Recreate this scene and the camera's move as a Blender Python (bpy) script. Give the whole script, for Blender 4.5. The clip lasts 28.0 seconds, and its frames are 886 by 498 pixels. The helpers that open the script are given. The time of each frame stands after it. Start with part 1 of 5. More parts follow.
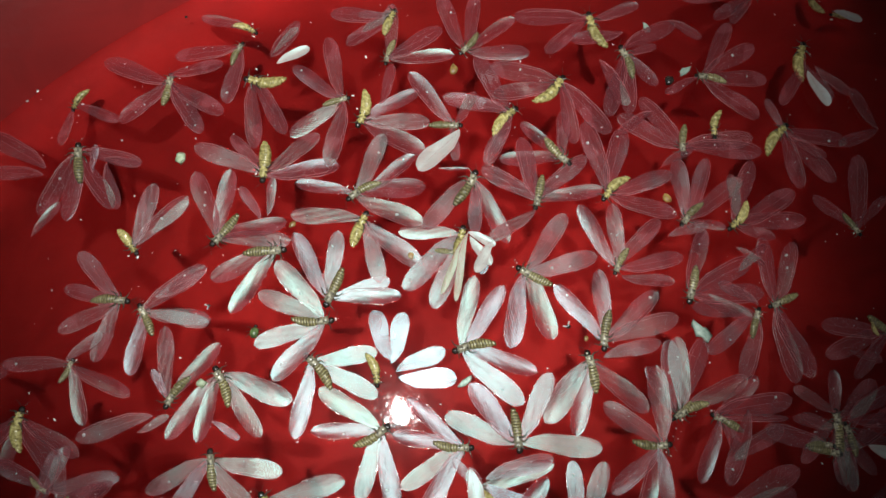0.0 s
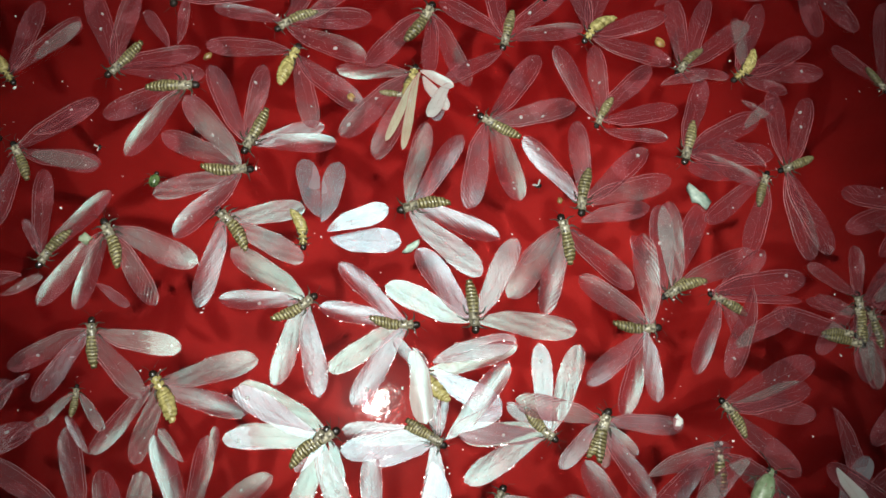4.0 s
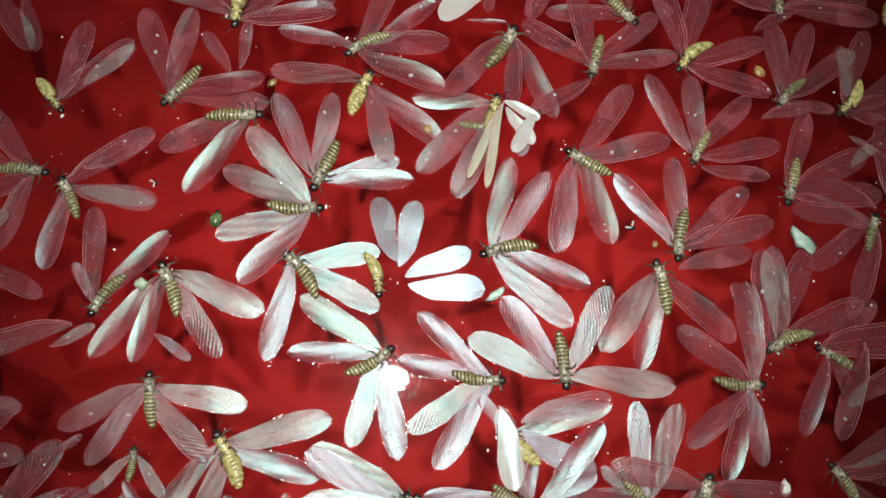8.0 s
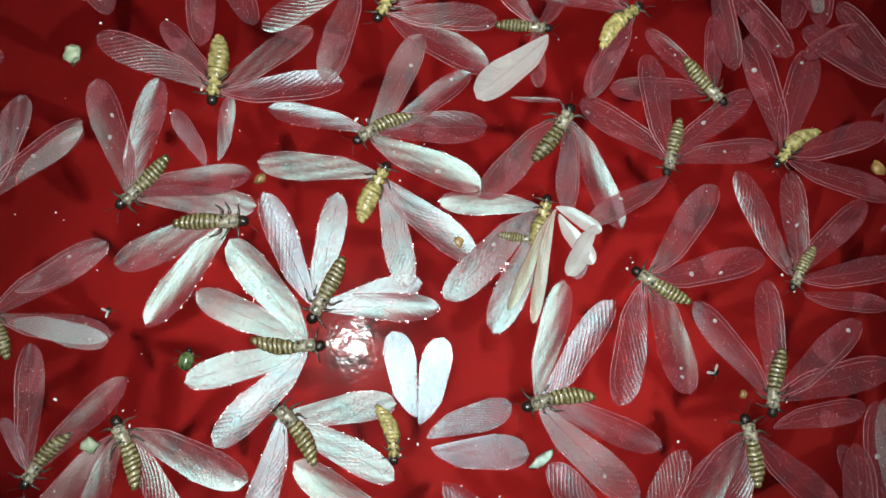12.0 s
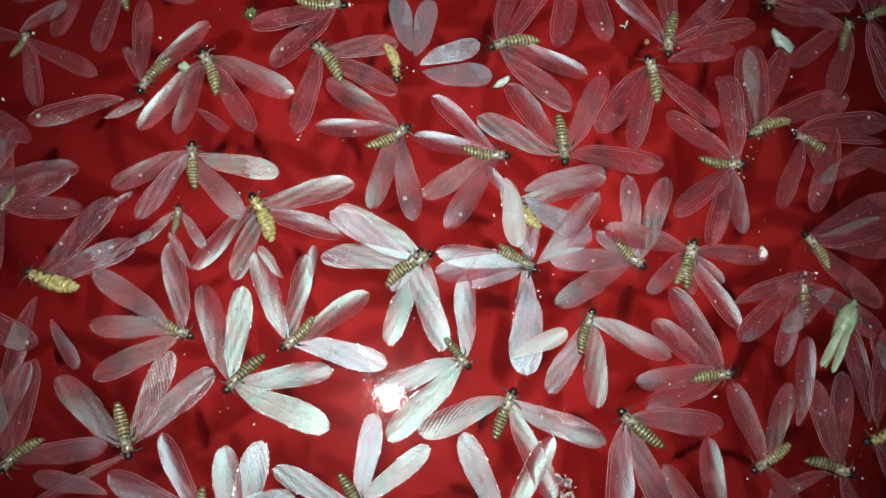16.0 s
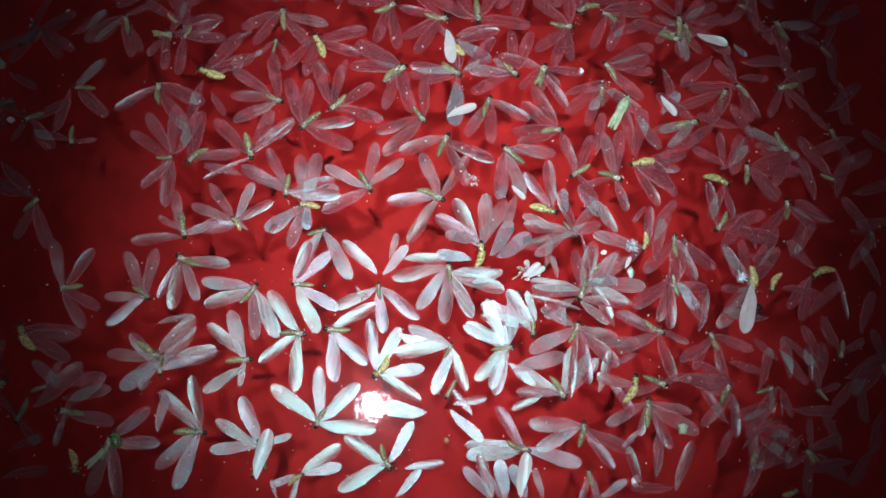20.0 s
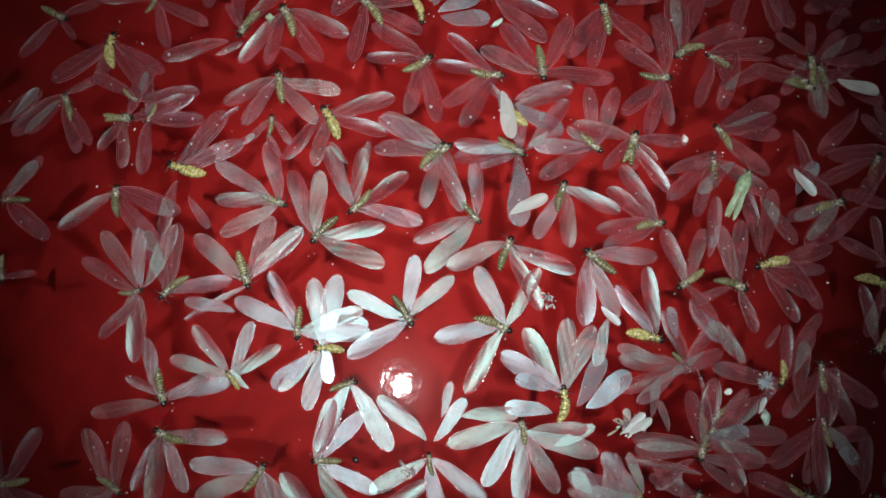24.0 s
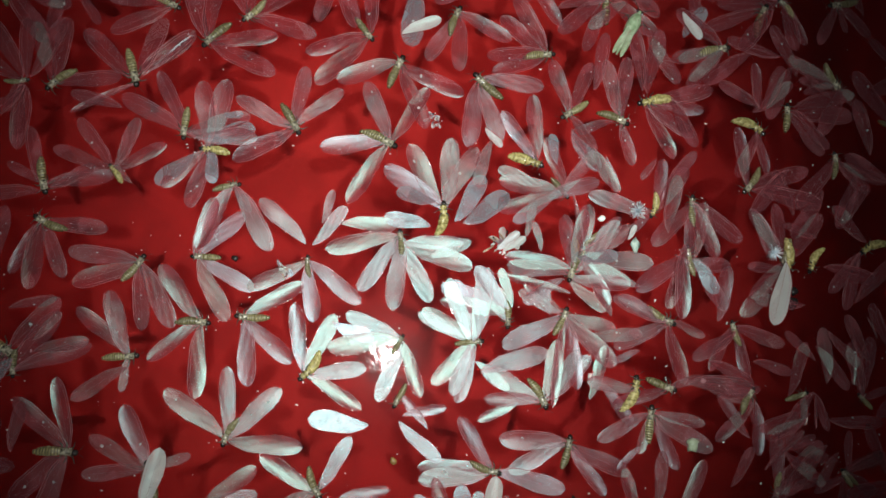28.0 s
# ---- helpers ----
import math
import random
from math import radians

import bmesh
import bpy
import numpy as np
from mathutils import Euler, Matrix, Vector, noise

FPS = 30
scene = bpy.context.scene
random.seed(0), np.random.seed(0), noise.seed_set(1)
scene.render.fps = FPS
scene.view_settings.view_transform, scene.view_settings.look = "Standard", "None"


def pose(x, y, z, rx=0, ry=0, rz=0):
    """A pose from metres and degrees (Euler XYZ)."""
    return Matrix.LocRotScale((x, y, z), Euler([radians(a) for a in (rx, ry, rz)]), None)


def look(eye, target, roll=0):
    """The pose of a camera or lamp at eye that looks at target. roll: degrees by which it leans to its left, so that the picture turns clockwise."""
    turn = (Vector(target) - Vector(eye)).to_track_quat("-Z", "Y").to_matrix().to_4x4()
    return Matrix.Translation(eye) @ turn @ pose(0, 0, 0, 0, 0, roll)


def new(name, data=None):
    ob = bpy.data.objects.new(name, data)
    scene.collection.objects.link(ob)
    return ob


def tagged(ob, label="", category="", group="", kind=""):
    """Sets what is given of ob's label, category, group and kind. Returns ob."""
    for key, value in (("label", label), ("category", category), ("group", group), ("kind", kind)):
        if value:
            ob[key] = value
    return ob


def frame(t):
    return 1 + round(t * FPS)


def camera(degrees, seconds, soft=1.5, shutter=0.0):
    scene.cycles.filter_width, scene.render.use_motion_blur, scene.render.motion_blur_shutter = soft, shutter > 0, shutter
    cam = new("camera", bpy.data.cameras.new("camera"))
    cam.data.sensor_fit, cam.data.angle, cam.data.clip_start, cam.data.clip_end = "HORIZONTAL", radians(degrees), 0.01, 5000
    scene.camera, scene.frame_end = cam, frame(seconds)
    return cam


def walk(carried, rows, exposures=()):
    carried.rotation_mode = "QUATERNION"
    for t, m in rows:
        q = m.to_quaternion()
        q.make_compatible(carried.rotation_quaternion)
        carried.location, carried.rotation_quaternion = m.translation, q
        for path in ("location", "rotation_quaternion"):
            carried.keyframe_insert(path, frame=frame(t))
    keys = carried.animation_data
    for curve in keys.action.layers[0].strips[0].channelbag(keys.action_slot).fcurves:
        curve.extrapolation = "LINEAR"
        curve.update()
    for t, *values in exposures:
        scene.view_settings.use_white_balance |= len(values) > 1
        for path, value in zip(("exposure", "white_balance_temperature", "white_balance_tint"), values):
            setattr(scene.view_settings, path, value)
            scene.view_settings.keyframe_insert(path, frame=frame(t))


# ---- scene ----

# ---- camera: a phone held over the basin ----
cam = camera(57.75, 28.0)
PATH = [
    (0.0, pose(0.00960, 0.16435, 0.20158, 10.724, -1.442, -2.656)),
    (0.5, pose(0.00971, 0.17498, 0.19780, 11.104, -2.304, -1.861)),
    (1.0, pose(0.01254, 0.18542, 0.17426, 9.431, -3.196, -1.449)),
    (1.5, pose(0.02206, 0.18724, 0.16095, 9.464, -2.708, -1.650)),
    (2.0, pose(0.02416, 0.18153, 0.14910, 10.512, -2.156, -1.572)),
    (2.5, pose(0.02353, 0.17310, 0.14570, 9.611, -2.945, -1.405)),
    (3.0, pose(0.02121, 0.16216, 0.14915, 9.484, -2.803, -0.906)),
    (3.5, pose(0.01859, 0.14128, 0.15702, 10.607, -2.910, -1.144)),
    (5.5, pose(0.00927, 0.12997, 0.16170, 13.036, -3.724, -2.156)),
    (6.0, pose(0.00373, 0.14520, 0.16074, 10.882, -4.053, -1.284)),
    (6.5, pose(0.00482, 0.15742, 0.15910, 11.048, -3.560, -1.198)),
    (7.0, pose(0.00238, 0.17082, 0.15099, 10.198, -3.791, -0.666)),
    (7.5, pose(0.00299, 0.16832, 0.15024, 9.966, -3.723, -0.800)),
    (8.0, pose(0.00069, 0.14825, 0.14794, 11.157, -3.648, -1.105)),
    (8.5, pose(-0.00021, 0.13562, 0.14042, 11.721, -3.148, -1.220)),
    (9.0, pose(-0.00330, 0.14327, 0.11975, 9.473, -4.113, -0.819)),
    (9.5, pose(-0.00115, 0.15168, 0.11645, 9.123, -3.874, -0.919)),
    (10.0, pose(-0.00285, 0.15690, 0.11344, 8.810, -4.423, -0.484)),
    (10.5, pose(-0.00230, 0.16866, 0.11357, 7.796, -4.428, -0.119)),
    (11.0, pose(0.00033, 0.17901, 0.11735, 7.902, -4.074, -0.184)),
    (11.5, pose(-0.00256, 0.18451, 0.11853, 7.609, -3.973, -0.010)),
    (13.5, pose(0.00075, 0.15800, 0.13372, 10.147, -3.907, -1.000)),
    (14.0, pose(0.00402, 0.14382, 0.14131, 10.420, -2.981, -1.144)),
    (14.5, pose(0.00419, 0.13295, 0.15023, 10.581, -1.471, -0.658)),
    (15.0, pose(0.00076, 0.12265, 0.15055, 10.956, -1.769, -0.621)),
    (15.5, pose(-0.00148, 0.12086, 0.15135, 10.131, -1.986, -0.499)),
    (16.0, pose(-0.00062, 0.10357, 0.15601, 10.884, -2.943, -0.657)),
    (16.5, pose(-0.00358, 0.08555, 0.16688, 11.148, -3.205, -0.642)),
    (17.0, pose(0.00125, 0.06901, 0.18281, 11.294, -2.588, -0.476)),
    (17.5, pose(-0.00580, 0.05721, 0.20271, 10.871, -2.124, 0.336)),
    (18.0, pose(-0.00328, 0.03959, 0.23680, 11.859, -1.947, 1.169)),
    (18.5, pose(-0.00898, 0.02947, 0.25878, 11.022, -3.218, 1.167)),
    (19.0, pose(-0.00501, 0.01983, 0.27221, 11.496, -3.772, 0.532)),
    (19.5, pose(-0.00107, 0.01348, 0.29047, 11.403, -2.822, 0.444)),
    (20.0, pose(0.00002, 0.00003, 0.28302, 12.311, -3.847, -0.015)),
    (20.5, pose(0.00264, 0.00587, 0.27781, 12.060, -3.977, -0.287)),
    (21.0, pose(-0.01437, 0.02180, 0.26228, 11.819, -2.624, 0.341)),
    (21.5, pose(-0.02890, 0.04197, 0.24447, 10.747, -1.826, 0.070)),
    (23.5, pose(-0.02808, 0.06727, 0.21181, 8.789, -1.736, -1.224)),
    (24.0, pose(-0.01157, 0.06915, 0.21733, 9.031, -3.204, -2.364)),
    (24.5, pose(0.00086, 0.06544, 0.21948, 9.814, -3.959, -2.722)),
    (25.0, pose(0.01287, 0.06473, 0.22400, 10.122, -4.628, -2.952)),
    (25.5, pose(0.01962, 0.06299, 0.23165, 10.457, -4.387, -2.556)),
    (26.0, pose(0.02377, 0.05222, 0.22522, 9.828, -4.160, -2.091)),
    (26.5, pose(0.01701, 0.04432, 0.22133, 7.727, -4.622, -0.674)),
    (27.0, pose(0.01214, 0.03745, 0.21868, 7.317, -5.395, -0.458)),
    (27.5, pose(0.01093, 0.03268, 0.22012, 6.254, -5.691, 0.275)),
    (28.0, pose(0.00926, 0.02920, 0.21951, 5.779, -6.219, 0.612)),
]
EXPOSURES = [
    (0.0, -0.32, 6500, 10), (1.0, -0.57, 6540, 10), (2.0, -0.50, 6580, 10), (3.0, -0.53, 6620, 10), (4.0, -0.45, 6660, 10), (5.0, -0.43, 6700, 10),
    (6.0, -0.43, 6900, 10), (7.0, -0.45, 6900, 10), (8.0, -0.41, 6500, 10), (9.0, -0.84, 6433, 10), (10.0, -0.84, 6366, 10), (11.0, -0.73, 6300, 10),
    (12.0, -0.69, 6300, 10), (13.0, -0.62, 6300, 10), (14.0, -0.52, 6300, 10), (15.0, -0.50, 6300, 10), (16.0, -0.49, 6300, 10), (17.0, -0.32, 6700, 10),
    (18.0, 0.00, 6500, 10), (19.0, 0.24, 5700, 10), (20.0, 0.35, 5600, 10), (21.0, 0.19, 5700, 10), (22.0, -0.05, 5866, 10), (23.0, -0.23, 6033, 10),
    (24.0, -0.35, 6200, 10), (25.0, -0.26, 6450, 10), (26.0, -0.15, 6700, 10), (27.0, -0.34, 6575, 10), (28.0, -0.35, 6450, 10),
]
walk(cam, PATH, EXPOSURES)

# ---- night: next to no light but the torch ----
world = bpy.data.worlds.new("night")
scene.world = world
world.use_nodes = True
world.node_tree.nodes["Background"].inputs["Color"].default_value = (0.012, 0.011, 0.012, 1)
world.node_tree.nodes["Background"].inputs["Strength"].default_value = 4.0
TORCH_GLOW = 24000.0
TORCH_LIFT = 0.40
TORCH_AIM = (-0.01, 0.05)
# seconds, how far the torch hangs aside of the phone, and how far aside of the middle of the view it points, in millimetres
TORCH_DRIFT = [(0.0, -24, -3, -14), (1.0, 2, -2, -4), (3.0, -26, 8, 0), (6.0, 0, 24, 0), (8.0, 2, 28, 0), (9.5, -10, 14, 0), (11.0, -33, 14, 0),
               (14.0, -7, 16, 0), (17.0, -11, 7, 0), (20.0, -15, 27, 8), (21.0, -13, 20, 4), (24.0, 4, -3, 2), (25.0, 2, -2, 3), (26.0, 18, 10, 0),
               (27.0, 28, -8, -3), (28.0, 36, -20, 0)]

MM = 0.001
rng = random.Random(7)


# ---- materials ----
def material(name):
    m = bpy.data.materials.new(name)
    m.use_nodes = True
    nt = m.node_tree
    return m, nt, nt.nodes["Principled BSDF"], nt.nodes["Material Output"]


def node(nt, kind, **values):
    n = nt.nodes.new(kind)
    for key, value in values.items():
        if key in n.inputs:
            n.inputs[key].default_value = value
    return n


def ramp(nt, source, stops):
    n = nt.nodes.new("ShaderNodeValToRGB")
    while len(n.color_ramp.elements) < len(stops):
        n.color_ramp.elements.new(0.5)
    for e, (at, colour) in zip(n.color_ramp.elements, stops):
        e.position, e.color = at, colour
    nt.links.new(source, n.inputs["Fac"])
    return n


def grey(v):
    return (v, v, v, 1)


def coords(nt, scale):
    tc = nt.nodes.new("ShaderNodeTexCoord")
    mp = nt.nodes.new("ShaderNodeMapping")
    mp.inputs["Scale"].default_value = scale
    nt.links.new(tc.outputs["Object"], mp.inputs["Vector"])
    return mp.outputs["Vector"]


def bump(nt, bsdf, height, strength, distance):
    b = node(nt, "ShaderNodeBump", Strength=strength, Distance=distance)
    nt.links.new(height, b.inputs["Height"])
    nt.links.new(b.outputs["Normal"], bsdf.inputs["Normal"])
    return b


def plastic_material(name, ior, rough):
    m, nt, p, out = material(name)
    n1 = node(nt, "ShaderNodeTexNoise", Scale=9.0, Detail=4.0)
    n2 = node(nt, "ShaderNodeTexNoise", Scale=420.0, Detail=3.0)
    v = coords(nt, (1, 1, 1))
    nt.links.new(v, n1.inputs["Vector"])
    nt.links.new(v, n2.inputs["Vector"])
    c = ramp(nt, n1.outputs["Fac"], [(0.3, (0.24, 0.008, 0.008, 1)), (0.7, (0.33, 0.015, 0.013, 1))])
    # soft dark blotches put into the red, in place of shadows on the bottom
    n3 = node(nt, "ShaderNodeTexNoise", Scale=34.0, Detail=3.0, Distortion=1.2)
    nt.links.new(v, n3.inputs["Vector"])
    shade_blotch = ramp(nt, n3.outputs["Fac"], [(0.34, grey(0.8)), (0.60, grey(1))])
    shaded_red = nt.nodes.new("ShaderNodeMixRGB")
    shaded_red.blend_type = "MULTIPLY"
    shaded_red.inputs["Fac"].default_value = 1.0
    nt.links.new(c.outputs["Color"], shaded_red.inputs["Color1"])
    nt.links.new(shade_blotch.outputs["Color"], shaded_red.inputs["Color2"])
    nt.links.new(shaded_red.outputs["Color"], p.inputs["Base Color"])
    p.inputs["Roughness"].default_value = rough
    p.inputs["IOR"].default_value = ior
    bump(nt, p, n2.outputs["Fac"], 0.12, 0.0006)
    return m


def water_material():
    m, nt, p, out = material("clear_water")
    p.inputs["Base Color"].default_value = (1.0, 0.97, 0.96, 1)
    p.inputs["Roughness"].default_value = 0.025
    p.inputs["IOR"].default_value = 1.33
    p.inputs["Transmission Weight"].default_value = 1.0
    p.inputs["Coat Weight"].default_value = 0.005
    p.inputs["Coat Roughness"].default_value = 0.2
    n1 = node(nt, "ShaderNodeTexNoise", Scale=38.0, Detail=2.0)
    n2 = node(nt, "ShaderNodeTexNoise", Scale=260.0, Detail=3.0)
    v = coords(nt, (1, 1, 1))
    nt.links.new(v, n1.inputs["Vector"])
    nt.links.new(v, n2.inputs["Vector"])
    both = nt.nodes.new("ShaderNodeMath")
    both.operation = "MULTIPLY_ADD"
    nt.links.new(n2.outputs["Fac"], both.inputs[0])
    both.inputs[1].default_value = 0.35
    nt.links.new(n1.outputs["Fac"], both.inputs[2])
    bump(nt, p, both.outputs["Value"], 1.0, 0.0001)
    return m


def wing_material(name, tint, body, opacity, rough, film=0.0, through_it=(0.65, 0.43, 0.46, 1)):
    """Membrane: partly clear, with fine white hairs, grain between the veins and a glassy sheen on top."""
    m, nt, p, out = material(name)
    v = coords(nt, (1, 1, 1))
    info = nt.nodes.new("ShaderNodeObjectInfo")
    shift = nt.nodes.new("ShaderNodeVectorMath")
    shift.operation = "ADD"
    nt.links.new(v, shift.inputs[0])
    nt.links.new(info.outputs["Random"], shift.inputs[1])
    v = shift.outputs["Vector"]
    hair = node(nt, "ShaderNodeTexVoronoi", Scale=50.0)
    nt.links.new(v, hair.inputs["Vector"])
    dots = ramp(nt, hair.outputs["Distance"], [(0.08, grey(1)), (0.17, grey(0))])
    cloud = node(nt, "ShaderNodeTexNoise", Scale=6.0, Detail=5.0, Roughness=0.65)
    nt.links.new(v, cloud.inputs["Vector"])
    patch = ramp(nt, cloud.outputs["Fac"], [(0.35, grey(0.25)), (0.70, grey(1))])
    spots = nt.nodes.new("ShaderNodeMath")
    spots.operation = "MULTIPLY"
    nt.links.new(dots.outputs["Color"], spots.inputs[0])
    nt.links.new(patch.outputs["Color"], spots.inputs[1])
    mix = nt.nodes.new("ShaderNodeMixRGB")
    mix.inputs["Color1"].default_value = tint
    mix.inputs["Color2"].default_value = body
    nt.links.new(patch.outputs["Color"], mix.inputs["Fac"])
    flecked = nt.nodes.new("ShaderNodeMixRGB")
    nt.links.new(spots.outputs["Value"], flecked.inputs["Fac"])
    nt.links.new(mix.outputs["Color"], flecked.inputs["Color1"])
    flecked.inputs["Color2"].default_value = (0.80, 0.72, 0.70, 1)
    nt.links.new(flecked.outputs["Color"], p.inputs["Base Color"])
    p.inputs["Roughness"].default_value = 0.6
    p.inputs["Specular IOR Level"].default_value = 0.1
    grain = node(nt, "ShaderNodeTexNoise", Scale=110.0, Detail=3.0)
    nt.links.new(v, grain.inputs["Vector"])
    tc = nt.nodes.new("ShaderNodeTexCoord")
    # pleats that fan out from the root towards the hind margin
    axes = nt.nodes.new("ShaderNodeSeparateXYZ")
    nt.links.new(tc.outputs["Object"], axes.inputs["Vector"])
    wander = node(nt, "ShaderNodeTexNoise", Scale=3.0, Detail=1.0)
    nt.links.new(v, wander.inputs["Vector"])
    aside = nt.nodes.new("ShaderNodeMath")
    aside.operation = "MULTIPLY_ADD"
    nt.links.new(wander.outputs["Fac"], aside.inputs[0])
    aside.inputs[1].default_value = 0.09
    nt.links.new(axes.outputs["Y"], aside.inputs[2])
    far = nt.nodes.new("ShaderNodeMath")
    far.operation = "MULTIPLY_ADD"
    nt.links.new(axes.outputs["X"], far.inputs[0])
    far.inputs[1].default_value, far.inputs[2].default_value = 0.9, 0.34
    fan = nt.nodes.new("ShaderNodeMath")
    fan.operation = "DIVIDE"
    nt.links.new(aside.outputs["Value"], fan.inputs[0])
    nt.links.new(far.outputs["Value"], fan.inputs[1])
    slant = nt.nodes.new("ShaderNodeMath")
    slant.operation = "MULTIPLY_ADD"
    nt.links.new(axes.outputs["X"], slant.inputs[0])
    slant.inputs[1].default_value = 0.72
    nt.links.new(fan.outputs["Value"], slant.inputs[2])
    many = nt.nodes.new("ShaderNodeMath")
    many.operation = "MULTIPLY"
    nt.links.new(slant.outputs["Value"], many.inputs[0])
    many.inputs[1].default_value = 2 * math.pi / 0.037
    wave = nt.nodes.new("ShaderNodeMath")
    wave.operation = "SINE"
    nt.links.new(many.outputs["Value"], wave.inputs[0])
    pleat = nt.nodes.new("ShaderNodeMapRange")
    pleat.inputs["From Min"].default_value = -1.0
    nt.links.new(wave.outputs["Value"], pleat.inputs["Value"])
    ridge = nt.nodes.new("ShaderNodeMath")
    ridge.operation = "POWER"
    nt.links.new(pleat.outputs["Result"], ridge.inputs[0])
    ridge.inputs[1].default_value = 2.6
    relief = nt.nodes.new("ShaderNodeMath")
    relief.operation = "MULTIPLY_ADD"
    nt.links.new(ridge.outputs["Value"], relief.inputs[0])
    some = nt.nodes.new("ShaderNodeMath")
    some.operation = "POWER"
    nt.links.new(info.outputs["Random"], some.inputs[0])
    some.inputs[1].default_value = 1.6
    here = nt.nodes.new("ShaderNodeMath")
    here.operation = "MULTIPLY"
    nt.links.new(some.outputs["Value"], here.inputs[0])
    nt.links.new(patch.outputs["Color"], here.inputs[1])
    nt.links.new(here.outputs["Value"], relief.inputs[1])
    fine = nt.nodes.new("ShaderNodeMath")
    fine.operation = "MULTIPLY"
    nt.links.new(grain.outputs["Fac"], fine.inputs[0])
    fine.inputs[1].default_value = 0.4
    nt.links.new(fine.outputs["Value"], relief.inputs[2])
    b = bump(nt, p, relief.outputs["Value"], 1.0, 0.000029)
    clear = nt.nodes.new("ShaderNodeBsdfTransparent")
    clear.inputs["Color"].default_value = through_it
    shader = nt.nodes.new("ShaderNodeMixShader")
    fac = node(nt, "ShaderNodeMath")
    fac.operation = "MULTIPLY_ADD"
    fac.use_clamp = True
    nt.links.new(spots.outputs["Value"], fac.inputs[0])
    fac.inputs[1].default_value = 0.75
    lift = nt.nodes.new("ShaderNodeMath")
    lift.operation = "MULTIPLY_ADD"
    nt.links.new(patch.outputs["Color"], lift.inputs[0])
    lift.inputs[1].default_value = 0.012
    lift.inputs[2].default_value = opacity
    # dry white patches where the membrane stands clear of the water
    dry = node(nt, "ShaderNodeTexNoise", Scale=1.7, Detail=1.5, Distortion=0.6)
    nt.links.new(v, dry.inputs["Vector"])
    dried = ramp(nt, dry.outputs["Fac"], [(0.61, grey(0)), (0.65, grey(1))])
    dryness = nt.nodes.new("ShaderNodeMath")
    dryness.operation = "MULTIPLY_ADD"
    nt.links.new(dried.outputs["Color"], dryness.inputs[0])
    dryness.inputs[1].default_value = 0.07
    nt.links.new(lift.outputs["Value"], dryness.inputs[2])
    # glints along the fine pleats of some wings, painted in as extra opacity
    fold_glints = ramp(nt, pleat.outputs["Result"], [(0.80, grey(0)), (0.97, grey(1))])
    some_glints = nt.nodes.new("ShaderNodeMath")
    some_glints.operation = "MULTIPLY"
    nt.links.new(fold_glints.outputs["Color"], some_glints.inputs[0])
    nt.links.new(some.outputs["Value"], some_glints.inputs[1])
    lined = nt.nodes.new("ShaderNodeMath")
    lined.operation = "MULTIPLY_ADD"
    nt.links.new(some_glints.outputs["Value"], lined.inputs[0])
    lined.inputs[1].default_value = 0.06
    nt.links.new(dryness.outputs["Value"], lined.inputs[2])
    nt.links.new(lined.outputs["Value"], fac.inputs[2])
    nt.links.new(fac.outputs["Value"], shader.inputs["Fac"])
    nt.links.new(clear.outputs["BSDF"], shader.inputs[1])
    nt.links.new(p.outputs["BSDF"], shader.inputs[2])
    sheen = node(nt, "ShaderNodeBsdfGlossy", Roughness=rough)
    sheen.distribution = "BECKMANN"
    cast = ramp(nt, info.outputs["Random"], [(0.0, (0.62, 0.86, 1.0, 1)), (1.0, (0.60, 0.96, 1.0, 1))] if film else
                [(0.0, (0.58, 1.0, 0.90, 1)), (0.35, (0.55, 0.97, 0.94, 1)), (0.7, (0.66, 0.90, 1.0, 1)), (1.0, (0.60, 1.0, 0.92, 1))])
    nt.links.new(cast.outputs["Color"], sheen.inputs["Color"])
    nt.links.new(b.outputs["Normal"], sheen.inputs["Normal"])
    fres = node(nt, "ShaderNodeFresnel", IOR=1.74)
    speckle = node(nt, "ShaderNodeTexNoise", Scale=85.0, Detail=4.0, Roughness=0.7)
    nt.links.new(v, speckle.inputs["Vector"])
    part_of = ramp(nt, speckle.outputs["Fac"], [(0.36, grey(0.22)), (0.64, grey(1))])
    gloss = nt.nodes.new("ShaderNodeMath")
    gloss.operation = "MULTIPLY"
    nt.links.new(fres.outputs["Fac"], gloss.inputs[0])
    nt.links.new(part_of.outputs["Color"], gloss.inputs[1])
    top = nt.nodes.new("ShaderNodeMixShader")
    nt.links.new(gloss.outputs["Value"], top.inputs["Fac"])
    nt.links.new(shader.outputs["Shader"], top.inputs[1])
    nt.links.new(sheen.outputs["BSDF"], top.inputs[2])
    nt.links.new(top.outputs["Shader"], out.inputs["Surface"])
    return m


